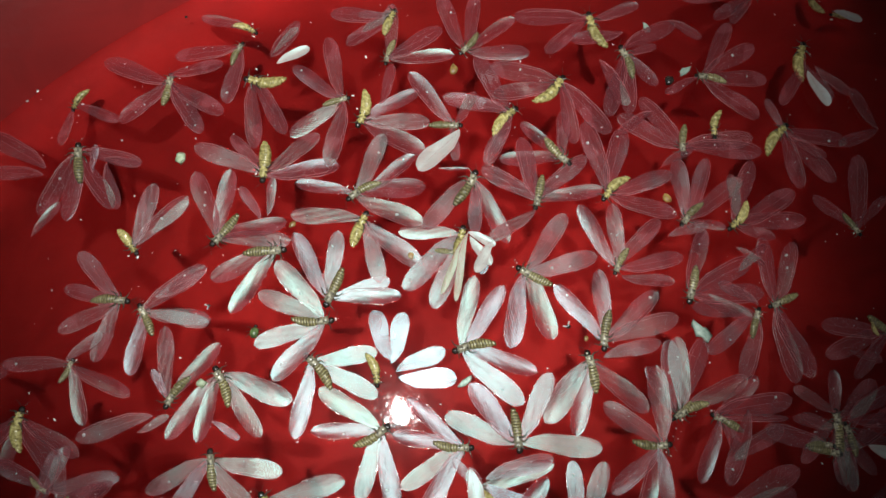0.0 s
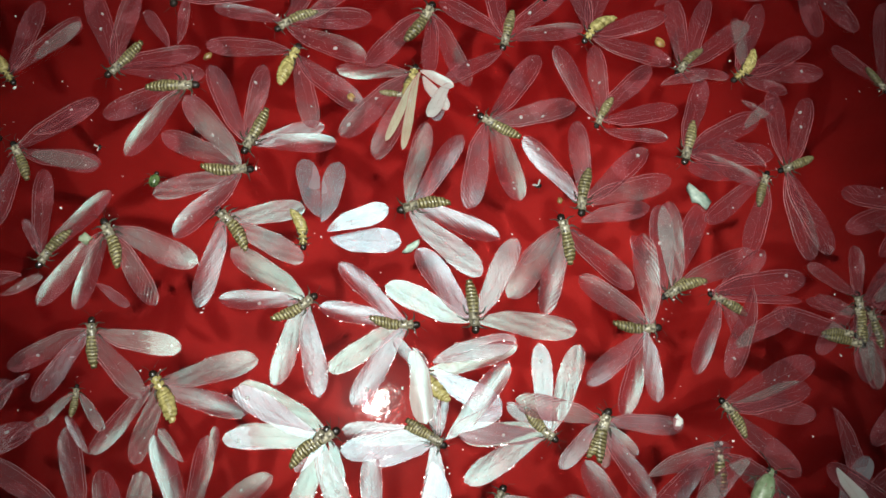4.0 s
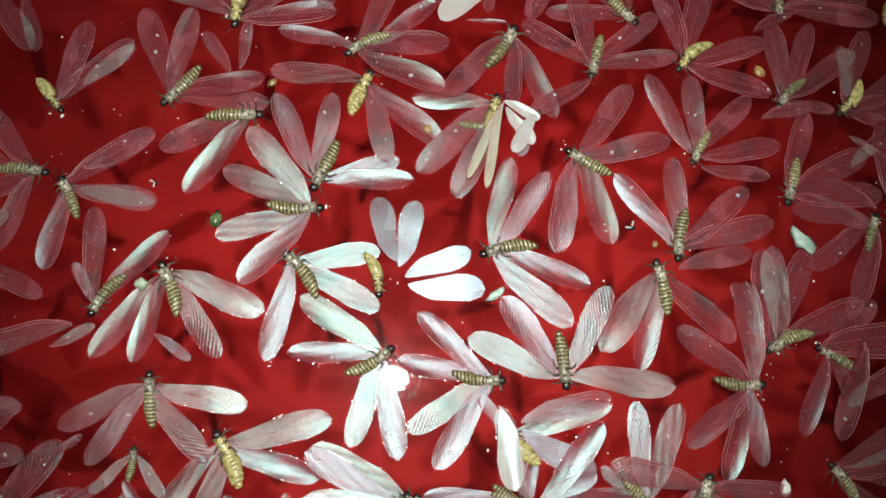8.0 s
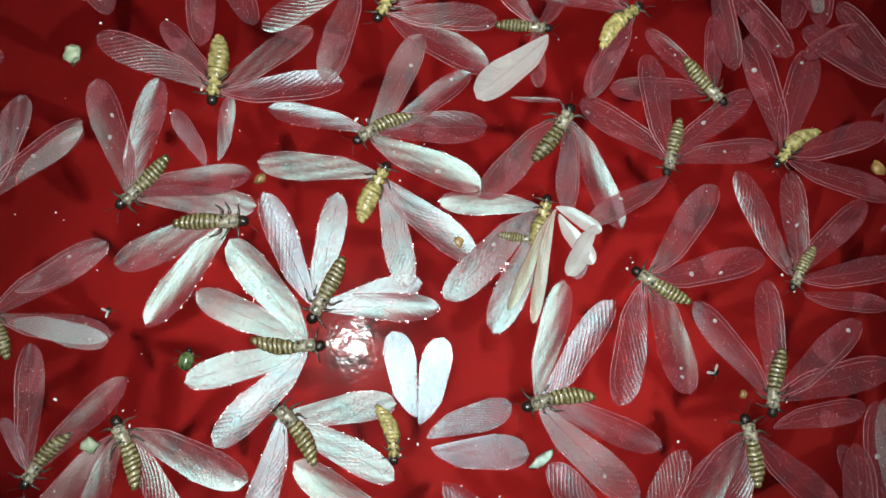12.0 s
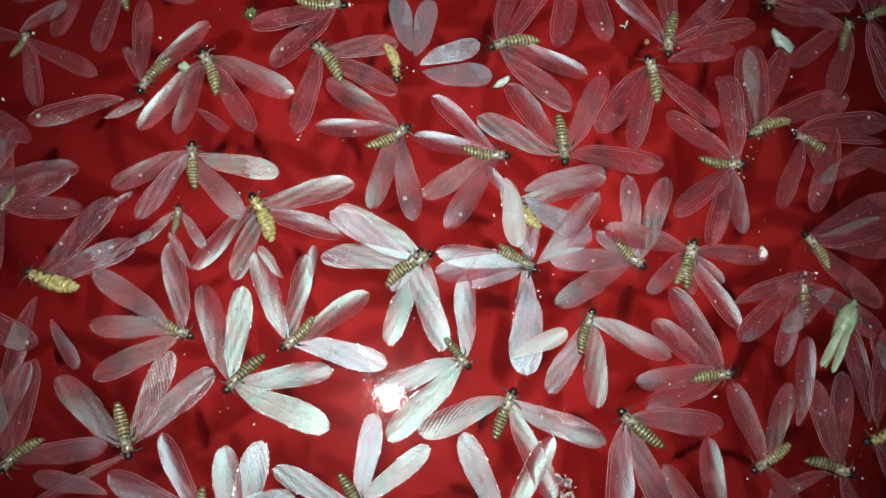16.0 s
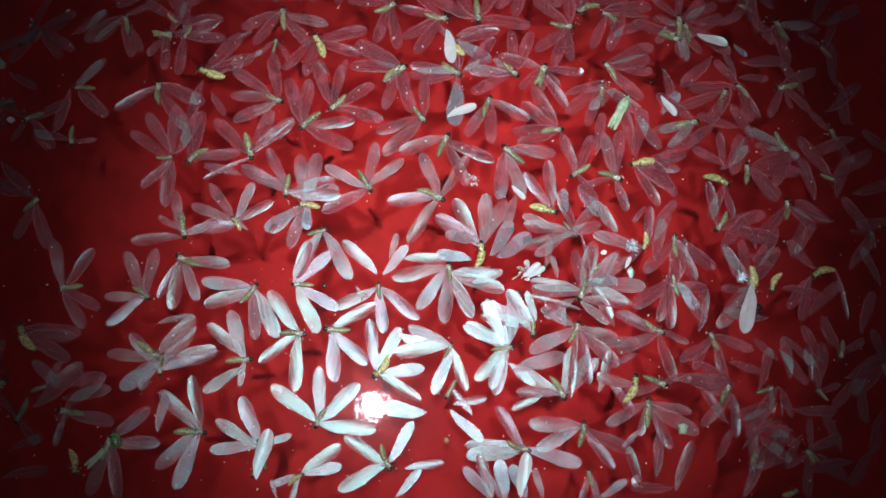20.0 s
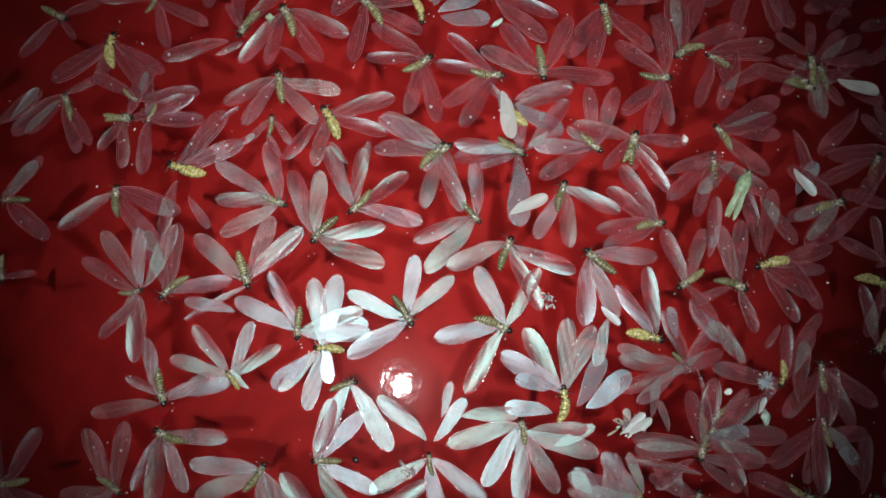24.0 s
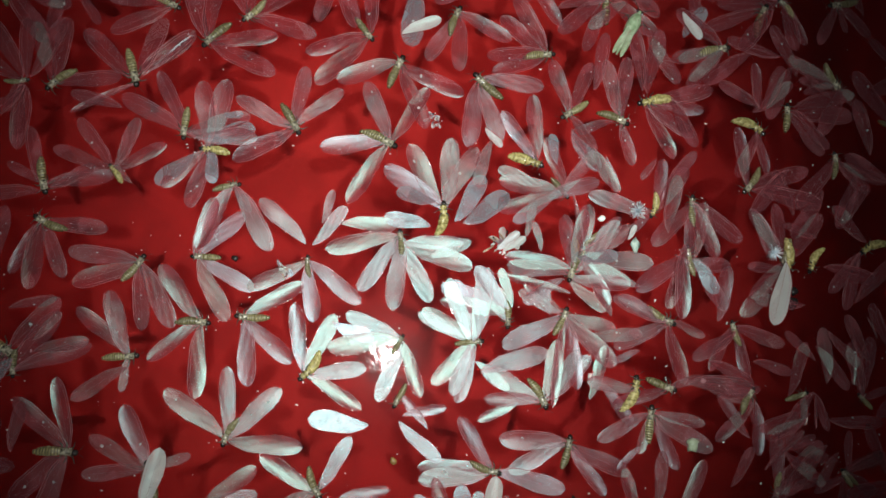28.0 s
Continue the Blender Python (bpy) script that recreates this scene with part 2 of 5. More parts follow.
def horn_material(name, dark, light, rough, scale, coat=0.0):
    """Insect shell: mottled at two scales, a little glossy."""
    m, nt, p, out = material(name)
    v = coords(nt, (1, 1, 1))
    n1 = node(nt, "ShaderNodeTexNoise", Scale=scale, Detail=5.0)
    n2 = node(nt, "ShaderNodeTexNoise", Scale=scale * 6, Detail=2.0)
    nt.links.new(v, n1.inputs["Vector"])
    nt.links.new(v, n2.inputs["Vector"])
    c = ramp(nt, n1.outputs["Fac"], [(0.32, dark), (0.68, light)])
    info = nt.nodes.new("ShaderNodeObjectInfo")
    hsv = nt.nodes.new("ShaderNodeHueSaturation")
    var = nt.nodes.new("ShaderNodeMath")
    var.operation = "MULTIPLY_ADD"
    nt.links.new(info.outputs["Random"], var.inputs[0])
    var.inputs[1].default_value, var.inputs[2].default_value = 0.5, 0.75
    nt.links.new(var.outputs["Value"], hsv.inputs["Value"])
    nt.links.new(c.outputs["Color"], hsv.inputs["Color"])
    nt.links.new(hsv.outputs["Color"], p.inputs["Base Color"])
    p.inputs["Roughness"].default_value = rough
    p.inputs["Coat Weight"].default_value = coat
    bump(nt, p, n2.outputs["Fac"], 1.0, 0.00003)
    return m


def film_material(name, rough):
    m, nt, p, out = material(name)
    clear = nt.nodes.new("ShaderNodeBsdfTransparent")
    gloss = node(nt, "ShaderNodeBsdfGlossy", Roughness=rough)
    n1 = node(nt, "ShaderNodeTexNoise", Scale=55.0, Detail=2.0)
    nt.links.new(coords(nt, (1, 1, 1)), n1.inputs["Vector"])
    b = node(nt, "ShaderNodeBump", Strength=1.0, Distance=0.00004)
    nt.links.new(n1.outputs["Fac"], b.inputs["Height"])
    nt.links.new(b.outputs["Normal"], gloss.inputs["Normal"])
    fres = node(nt, "ShaderNodeFresnel", IOR=2.3)
    top = nt.nodes.new("ShaderNodeMixShader")
    nt.links.new(fres.outputs["Fac"], top.inputs["Fac"])
    nt.links.new(clear.outputs["BSDF"], top.inputs[1])
    nt.links.new(gloss.outputs["BSDF"], top.inputs[2])
    nt.links.new(top.outputs["Shader"], out.inputs["Surface"])
    return m


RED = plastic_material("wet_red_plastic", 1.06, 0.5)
RED_DRY = plastic_material("red_plastic", 1.3, 0.35)
BEAD = film_material("water_bead", 0.22)
WATER = water_material()
WING = wing_material("wing_membrane", (0.80, 0.16, 0.20, 1), (0.82, 0.27, 0.32, 1), 0.062, 0.345)
WING_BLUE = wing_material("bluish_wing_membrane", (0.58, 0.62, 0.72, 1), (0.66, 0.76, 0.80, 1), 0.12, 0.30, 1.0)
WING_WHITE = wing_material("dry_white_wing", (0.72, 0.74, 0.70, 1), (0.80, 0.80, 0.76, 1), 0.42, 0.34)
WING_TAN = wing_material("tan_wing", (0.46, 0.42, 0.26, 1), (0.62, 0.58, 0.42, 1), 0.5, 0.4)
WING_GREEN = wing_material("pale_green_wing", (0.20, 0.28, 0.12, 1), (0.46, 0.54, 0.36, 1), 0.7, 0.45)
VEIN = horn_material("wing_vein", (0.17, 0.022, 0.028, 1), (0.28, 0.055, 0.065, 1), 0.45, 9.0, 0.1)
EDGE = horn_material("glossy_fore_vein", (0.26, 0.06, 0.07, 1), (0.46, 0.18, 0.19, 1), 0.26, 9.0, 0.7)
HEAD = horn_material("black_head_shell", (0.006, 0.005, 0.004, 1), (0.022, 0.014, 0.010, 1), 0.22, 2.0, 0.6)
THORAX = horn_material("grey_straw_thorax_shell", (0.025, 0.020, 0.013, 1), (0.42, 0.38, 0.27, 1), 0.2, 1.6, 1.0)
STRIPE = horn_material("dark_tergite", (0.035, 0.028, 0.010, 1), (0.12, 0.095, 0.034, 1), 0.3, 3.0, 0.4)
STRAW = horn_material("straw_abdomen_skin", (0.10, 0.085, 0.036, 1), (0.40, 0.355, 0.185, 1), 0.22, 1.8, 1.0)
PALE = horn_material("pale_yellow_belly", (0.15, 0.12, 0.035, 1), (0.50, 0.43, 0.17, 1), 0.2, 1.4, 1.0)
LEG = horn_material("brown_leg", (0.010, 0.007, 0.004, 1), (0.055, 0.035, 0.018, 1), 0.3, 2.0, 0.4)


# ---- meshes shared by all the insects, in units that objects scale ----
def mesh_of(name, verts, faces, mats, slots=None, smooth=True):
    me = bpy.data.meshes.new(name)
    me.from_pydata(verts, [], faces)
    for m in mats:
        me.materials.append(m)
    for i, f in enumerate(me.polygons):
        f.use_smooth = smooth
        if slots:
            f.material_index = slots[i]
    me.update()
    return me


def lathe_x(rings, sides, flat=0.8):
    """Rings of (x, radius, lift) round the x axis, closed at both ends."""
    verts, faces = [], []
    for x, r, lift in rings:
        for k in range(sides):
            a = 2 * math.pi * k / sides
            verts.append((x, r * math.cos(a), lift + flat * r * math.sin(a)))
    for i in range(len(rings) - 1):
        for k in range(sides):
            a, b = i * sides + k, i * sides + (k + 1) % sides
            faces.append((a, a + sides, b + sides, b))
    faces.append(tuple(range(sides)))
    faces.append(tuple(reversed(range((len(rings) - 1) * sides, len(rings) * sides))))
    return verts, faces


def head_mesh():
    rings = [(0.05, 0.20, 0), (-0.1, 0.62, 0), (-0.5, 0.95, 0.03), (-1.0, 1.0, 0.05), (-1.5, 0.86, 0.02), (-1.85, 0.5, 0)]
    v, f = lathe_x(rings, 10, 0.75)
    return mesh_of("head", v, f, [HEAD])


def thorax_mesh(mat):
    rings = [(-1.7, 0.45, 0), (-1.85, 0.92, 0.05), (-2.3, 1.02, 0.1), (-2.65, 0.8, 0.02), (-2.85, 0.95, 0.08),
             (-3.3, 1.05, 0.1), (-3.7, 0.92, 0.02), (-4.1, 1.0, 0.04), (-4.45, 0.9, 0)]
    v, f = lathe_x(rings, 10, 0.72)
    return mesh_of("thorax", v, f, [mat])


def abdomen_mesh(striped, bend, seed):
    """Nine overlapping segments, each a swollen band with a creased hind edge; the bands are uneven and narrow on the back."""
    r = random.Random(seed)
    rings, slots, wide = [], [], []
    n, x0, x1 = 9, -4.2, -10.2
    step = (x1 - x0) / n
    for i in range(n):
        a = x0 + step * i + step * r.uniform(-0.10, 0.10) * (0 < i)
        mid = (i + 0.5) / n
        w = (1.02 if striped else 1.14) * (0.72 + 0.42 * math.sin(math.pi * min(1, mid * 0.92 + 0.10))) * (1 - max(0, mid - 0.80) * 1.9)
        w *= 1 + r.uniform(-0.05, 0.05)
        band = r.uniform(0.40, 0.58)
        sag = r.uniform(-0.05, 0.05)
        rings += [(a, w * 0.955, sag), (a + step * 0.20, w * 1.01, sag), (a + step * band, w * 1.025, sag), (a + step * 0.93, w * 0.985, sag)]
        wide.append(r.uniform(-0.55, 0.05))
    rings.append((x1 - 0.15, 0.28, 0))
    sides = 14
    v, f = lathe_x(rings, sides, 0.74)
    v = [(x + 0.05 * math.sin(5 * y + seed + x), y + bend * 0.035 * (x + 4.2) ** 2, z) for x, y, z in v]
    for i in range(len(rings) - 1):
        for k in range(sides):
            up = math.sin(2 * math.pi * (k + 0.5) / sides) > wide[min(i // 4, n - 1)]
            slots.append(1 if striped and up and i % 4 in (2, 3) and i > 1 else 0)
    slots += [0, 0]
    return mesh_of("abdomen", v, f, [STRAW if striped else PALE, STRIPE], slots)


def tube(points, radii, sides=5):
    verts, faces = [], []
    pts = [Vector(p) for p in points]
    for i, p in enumerate(pts):
        d = (pts[min(i + 1, len(pts) - 1)] - pts[max(i - 1, 0)]).normalized()
        side = d.cross(Vector((0, 0, 1)))
        side = side.normalized() if side.length > 1e-6 else Vector((1, 0, 0))
        up = side.cross(d)
        for k in range(sides):
            a = 2 * math.pi * k / sides
            verts.append(tuple(p + radii[i] * (math.cos(a) * side + math.sin(a) * up)))
    for i in range(len(pts) - 1):
        for k in range(sides):
            a, b = i * sides + k, i * sides + (k + 1) % sides
            faces.append((a, b, b + sides, a + sides))
    faces.append(tuple(reversed(range(sides))))
    faces.append(tuple(range((len(pts) - 1) * sides, len(pts) * sides)))
    return verts, faces


def leg_mesh():
    v, f = tube([(0, 0, 0), (0.25, 0.7, 0.22), (0.1, 1.5, 0.30), (-0.35, 2.3, 0.05), (-0.45, 2.9, -0.05)],
                [0.20, 0.26, 0.17, 0.11, 0.05])
    return mesh_of("leg", v, f, [LEG])


def antenna_mesh():
    pts = [(0.35 * i, 0.12 * i + 0.02 * i * i, 0.05 + 0.03 * i) for i in range(8)]
    v, f = tube(pts, [0.10 - 0.006 * i + (0.02 if i % 2 else 0) for i in range(8)], 5)
    return mesh_of("antenna", v, f, [LEG])


def wing_half(x, width):
    lead = 0.46 * width * min(1.0, (x / 0.30) ** 0.65) * math.sqrt(max(0.0, 1 - max(0.0, (x - 0.68) / 0.32) ** 2.2))
    trail = 0.54 * width * min(1.0, (x / 0.62) ** 0.85) * math.sqrt(max(0.0, 1 - max(0.0, (x - 0.72) / 0.28) ** 2.1))
    return lead + 0.010 * (1 - x), trail + 0.012 * (1 - x)


def wing_mesh(name, membrane, seed, width=0.27, curl=0.0, nick=0.0):
    """A wing one unit long: a wavy membrane with a stout fore vein, a mid vein and fine slanting veins on it."""
    r = random.Random(seed)
    nx, ny = 22, 8
    ph = r.uniform(0, 6)

    def height(x, y):
        return (0.0022 * math.sin(9 * x + ph) + 0.0012 * math.sin(70 * (y + 0.28 * x)) * min(1, 4 * x)
                + curl * (abs(y) / 0.13) ** 2 * 0.05 * x + 0.005 * math.sin(3.0 * x + ph * 0.7))

    verts, faces, slots = [], [], []
    for i in range(nx + 1):
        x = (i / nx) ** 0.9
        lead, trail = wing_half(x, width)
        trail *= 1 - nick * (0.5 + 0.5 * math.sin(19 * x + ph)) * (x > 0.6)
        bow = 0.010 * math.sin(math.pi * x)
        for j in range(ny + 1):
            y = -trail + (lead + trail) * j / ny + bow
            verts.append((x, y, height(x, y)))
    for i in range(nx):
        for j in range(ny):
            a = i * (ny + 1) + j
            faces.append((a, a + ny + 1, a + ny + 2, a + 1))
            slots.append(0)

    def ribbon(points, wide, slot=1, ridge=0.6):
        base = len(verts)
        for k, (x, y) in enumerate(points):
            z = height(x, y) + 0.0035
            w = wide * (1 - 0.6 * k / (len(points) - 1))
            verts.extend([(x, y - w, z - 0.002), (x, y, z + ridge * wide), (x, y + w, z - 0.002)])
        for k in range(len(points) - 1):
            a = base + 3 * k
            faces.extend([(a, a + 3, a + 4, a + 1), (a + 1, a + 4, a + 5, a + 2)])
            slots.extend([slot, slot])

    edge = []
    for i in range(13):
        x = 0.97 * i / 12
        edge.append((x, wing_half(x, width)[0] + 0.010 * math.sin(math.pi * x) - 0.004))
    ribbon(edge, 0.0034, 3, 0.3)
    ribbon([(x, y - 0.020 - 0.02 * x) for x, y in edge[:12]], 0.0024, 3, 0.3)
    mid = [(0.05 + 0.86 * i / 9, 0.012 - 0.10 * width * (i / 9) ** 2) for i in range(10)]
    ribbon(mid, 0.0017)
    for k in range(17):
        x = 0.10 + 0.048 * k
        y0 = 0.010 - 0.10 * width * ((x - 0.05) / 0.86) ** 2
        reach = 0.13 + 0.05 * math.sin(k * 1.7 + ph)
        pts = []
        for q in range(4):
            xx = min(0.985, x + reach * q / 3)
            yy = y0 + (-wing_half(xx, width)[1] * 0.94 - y0) * (q / 3) ** 1.25
            pts.append((xx, yy))
        ribbon(pts, 0.00028)
    rim = []
    for i in range(49):
        x = 0.16 + 0.838 * (i / 48) ** 0.8
        rim.append((x, wing_half(x, width)[0] + 0.010 * math.sin(math.pi * x)))
    for i in range(48, -1, -1):
        x = 0.16 + 0.838 * (i / 48) ** 0.8
        rim.append((x, -wing_half(x, width)[1] + 0.010 * math.sin(math.pi * x)))
    ribbon(rim, 0.0006)
    # flat beads of water held along the margin
    for k in range(60):
        x, y = rim[r.randrange(4, len(rim) - 4)]
        x, y = x + r.uniform(-0.006, 0.006), y + r.uniform(-0.008, 0.008)
        size = 0.0016 + 0.0070 * r.random() ** 4
        z = height(x, y) + 0.004
        base = len(verts)
        for q in range(6):
            a = math.pi * q / 3
            verts.append((x + size * math.cos(a), y + size * math.sin(a), z))
        for q in range(6):
            a = math.pi * q / 3
            verts.append((x + 0.6 * size * math.cos(a), y + 0.6 * size * math.sin(a), z + 0.034 * size))
        verts.append((x, y, z + 0.05 * size))
        for q in range(6):
            p = (q + 1) % 6
            faces.extend([(base + q, base + p, base + 6 + p, base + 6 + q), (base + 6 + q, base + 6 + p, base + 12)])
            slots.extend([2, 2])
    return mesh_of(name, verts, faces, [membrane, VEIN, BEAD, EDGE], slots)


def dome_mesh(name, mat):
    rings = [(0.0, 1.0), (0.18, 0.97), (0.34, 0.80), (0.44, 0.5), (0.48, 0.2)]
    verts, faces, n = [], [], 12
    for z, r in rings:
        for k in range(n):
            a = 2 * math.pi * k / n
            verts.append((r * math.cos(a), r * math.sin(a), z))
    for i in range(len(rings) - 1):
        for k in range(n):
            a, b = i * n + k, i * n + (k + 1) % n
            faces.append((a, b, b + n, a + n))
    faces.append(tuple(range((len(rings) - 1) * n, len(rings) * n)))
    return mesh_of(name, verts, faces, [mat])


DROP = wing_material("milky_water_drop", (0.80, 0.78, 0.76, 1), (0.85, 0.85, 0.84, 1), 0.36, 0.16, through_it=(0.9, 0.84, 0.84, 1))
HEAD_ME, ANTENNA_ME, LEG_ME = head_mesh(), antenna_mesh(), leg_mesh()
THORAX_ME, THORAX_PALE_ME = thorax_mesh(THORAX), thorax_mesh(PALE)
ABDOMENS = [abdomen_mesh(True, b, i) for i, b in enumerate((-1.0, -0.4, 0.0, 0.5, 1.1))]
ABDOMENS_PALE = [abdomen_mesh(False, b, i + 9) for i, b in enumerate((-1.6, -0.5, 0.6, 1.8))]
WINGS = [wing_mesh("wing", WING, i, w, c, k) for i, (w, c, k) in enumerate(
    ((0.25, 0, 0), (0.265, 0.3, 0), (0.235, -0.3, 0), (0.255, 0.2, 0.06), (0.245, 0, 0.03), (0.225, 0.6, 0)))]
WINGS_OF = {"bluish": wing_mesh("wing", WING_BLUE, 21, 0.34), "white": wing_mesh("wing", WING_WHITE, 22, 0.30, 0.8),
            "tan": wing_mesh("wing", WING_TAN, 23, 0.11, 0.9), "green": wing_mesh("wing", WING_GREEN, 24, 0.17, 1.0, 0.1),
            "narrow": wing_mesh("wing", WING, 25, 0.10, 1.5)}
DROP_ME = dome_mesh("water_droplet", DROP)
GREEN = horn_material("pale_green_skin", (0.14, 0.22, 0.10, 1), (0.36, 0.46, 0.30, 1), 0.35, 0.8, 0.3)


# ---- builders ----
def part(name, me, parent, m, scale, label=""):
    ob = new(name, me)
    ob.parent = parent
    ob.matrix_basis = m @ Matrix.Diagonal((*scale, 1))
    return tagged(ob, label) if label else ob


def droplets(wing):
    """Now and then a water droplet stands on the membrane."""
    for _ in range(rng.choice((0, 0, 0, 1, 1, 2))):
        x, y = rng.uniform(0.35, 0.92), rng.uniform(-0.07, 0.06)
        s = 0.007 + 0.019 * rng.random() ** 2
        part("water_droplet", DROP_ME, wing, pose(x, y, 0.008, 0, 0, rng.uniform(0, 180)), (s, s * rng.uniform(0.6, 1.0), s * 0.7), "whitish round droplet")


WING_LEVEL = [0]


def place_wing(me, parent, x, y, angle, length, name="wing", label=""):
    WING_LEVEL[0] += 1
    z = (0.15 + 0.09 * (WING_LEVEL[0] % 9)) * MM
    flip = rng.choice((-1, 1))
    m = pose(x * MM, y * MM, z, rng.gauss(0, 2.2), rng.gauss(-0.6, 1.0), angle)
    w = part(name, me, parent, m, (length * MM, flip * length * MM * rng.uniform(0.93, 1.06), length * MM), label)
    droplets(w)
    if me in WINGS:
        LAID.append((w, (parent.matrix_basis if parent else Matrix()) @ w.matrix_basis))
    return w


LAID = []
AFLOAT = []
AIR = wing_material("air_between_wings", (0.50, 0.50, 0.46, 1), (0.74, 0.73, 0.70, 1), 0.08, 0.34, through_it=(0.86, 0.80, 0.80, 1))


def clipped(poly, fence):
    """The part of a flat polygon inside a convex one, both anticlockwise."""
    for i in range(len(fence)):
        ax, ay = fence[i]
        bx, by = fence[(i + 1) % len(fence)]
        kept = []
        for j in range(len(poly)):
            p, q = poly[j - 1], poly[j]
            sp = (bx - ax) * (p[1] - ay) - (by - ay) * (p[0] - ax)
            sq = (bx - ax) * (q[1] - ay) - (by - ay) * (q[0] - ax)
            if (sp < 0) != (sq < 0):
                k = sp / (sp - sq)
                kept.append((p[0] + k * (q[0] - p[0]), p[1] + k * (q[1] - p[1])))
            if sq >= 0:
                kept.append(q)
        poly = kept
        if len(poly) < 3:
            return []
    return poly


def area(poly):
    return 0.5 * sum(poly[i - 1][0] * poly[i][1] - poly[i][0] * poly[i - 1][1] for i in range(len(poly)))


def air_between_wings():
    """Where one wing lies over another, air caught between them shows greyish white."""
    q = random.Random(77)
    xs = [0.06 + 0.93 * math.sin(0.5 * math.pi * i / 11) for i in range(12)]
    shape = [(x, wing_half(x, 0.25)[0]) for x in xs] + [(x, -wing_half(x, 0.25)[1]) for x in reversed(xs)]
    laid = []
    for w, m in LAID:
        poly = [tuple((m @ Vector((x, y, 0)))[:2]) for x, y in shape]
        if area(poly) < 0:
            poly.reverse()
        laid.append((w, m, poly, m.translation.x, m.translation.y))
    for i, (w, m, poly, x, y) in enumerate(laid):
        for v, mv, other, xv, yv in laid[:i]:
            if abs(x - xv) > 0.036 or abs(y - yv) > 0.036 or w.parent is not None and w.parent is v.parent:
                continue
            if q.random() > 0.36:
                continue
            both = clipped(poly, other)
            if not both or not 4e-6 < area(both) < 40e-6:
                continue
            top, mt = (w, m) if m.translation.z >= mv.translation.z else (v, mv)
            back = mt.inverted()
            pts = [back @ Vector((a, b, mt.translation.z)) for a, b in both]
            flip = area([(p.x, p.y) for p in pts]) < 0
            if flip:
                pts.reverse()
            me = mesh_of("caught_air", [(p.x, p.y, 0.018) for p in pts], [tuple(range(len(pts)))], [AIR], smooth=False)
            part("caught_air", me, top, Matrix(), (1, 1, 1), "greyish white air film between two wings")


def insect_body(base, length, pale):
    AFLOAT.append(tuple((base.matrix_basis @ Vector((-0.2 * length * MM, 0, 0)))[:2]))
    s = length / 10.2 * MM
    one = (s, s * 1.0, s)
    sink = pose(0, 0, 0.55 * MM)
    part("head", HEAD_ME, base, pose(-0.42 * s, 0, 0.45 * MM, 0, 0, rng.uniform(-14, 14)), (s * 0.90, s * 0.78, s * 0.72), "small shiny black head")
    part("thorax", THORAX_PALE_ME if pale else THORAX_ME, base, sink, one)
    part("abdomen", rng.choice(ABDOMENS_PALE if pale else ABDOMENS), base, sink, (s, s * (1.12 if pale else 1.0), s),
         "plump pale yellow abdomen" if pale else "straw abdomen with dark cross stripes")
    up = 0.7 if pale else 0.1
    for side in (-1, 1):
        part("antenna", ANTENNA_ME, base, pose(-0.25 * s, side * 0.5 * s, 0.3 * MM, 0, 0, rng.uniform(-15, 25) * side),
             (s * 0.5, side * s * 0.5, s * 0.35))
        for k, x in enumerate((-2.2, -3.2, -4.0)):
            turn = (38, 2, -34)[k] + rng.uniform(-14, 14)
            part("leg", LEG_ME, base, pose(x * s, side * (0.35 if pale else 0.75) * s, (0.45 + up * 0.9) * MM, 0, 0, -side * turn),
                 (s * 1.0, side * s * rng.uniform(0.5, 0.85), s * 0.6))


def termite(x, y, heading, length, wings, pale=False):
    """A winged termite afloat: nose at x, y (millimetres), facing heading; wings are (angle, length) on the water."""
    base = new("winged_termite")
    base.matrix_basis = pose(x * MM, y * MM, 0, 0, 0, heading)
    insect_body(base, length, pale)
    root = -min(0.3 * length, 3.0)
    for i, (angle, span) in enumerate(wings):
        place_wing(rng.choice(WINGS), base, root, 0.25 * (-1) ** i, angle - heading, span)
    spread = {0: "no", 1: "one", 2: "two", 3: "three", 4: "four", 5: "five", 6: "six", 7: "seven"}[len(wings)]
    if pale:
        tagged(base, "belly-up pale yellow termite with %s glassy wings afloat" % spread, "termite", "drowned termites")
    else:
        tagged(base, "striped straw-coloured termite, %s spread glassy wings, afloat" % spread, "termite", "drowned termites")
    return base


def body(x, y, heading, length):
    base = new("wingless_termite")
    base.matrix_basis = pose(x * MM, y * MM, 0.2 * MM, 0, 0, heading)
    insect_body(base, length, True)
    return tagged(base, "pale yellow termite body without wings, afloat", "termite", "wingless termites")


LOOSE = {"": "shed translucent termite wing lying on the water", "bluish": "shed wing with a bluish white sheen afloat",
         "white": "dull white crumpled wing lying on the water", "tan": "long tan folded wing lying on the insects",
         "narrow": "narrow folded glassy wing on the water"}


def loose_wing(x, y, angle, length, kind=""):
    me = WINGS_OF[kind] if kind else rng.choice(WINGS)
    w = place_wing(me, None, x, y, angle, length, "shed_wing")
    w.location.z += (1.5 if kind in ("white", "tan") else 0.5) * MM
    return tagged(w, LOOSE[kind], "insect wing", "shed wings")


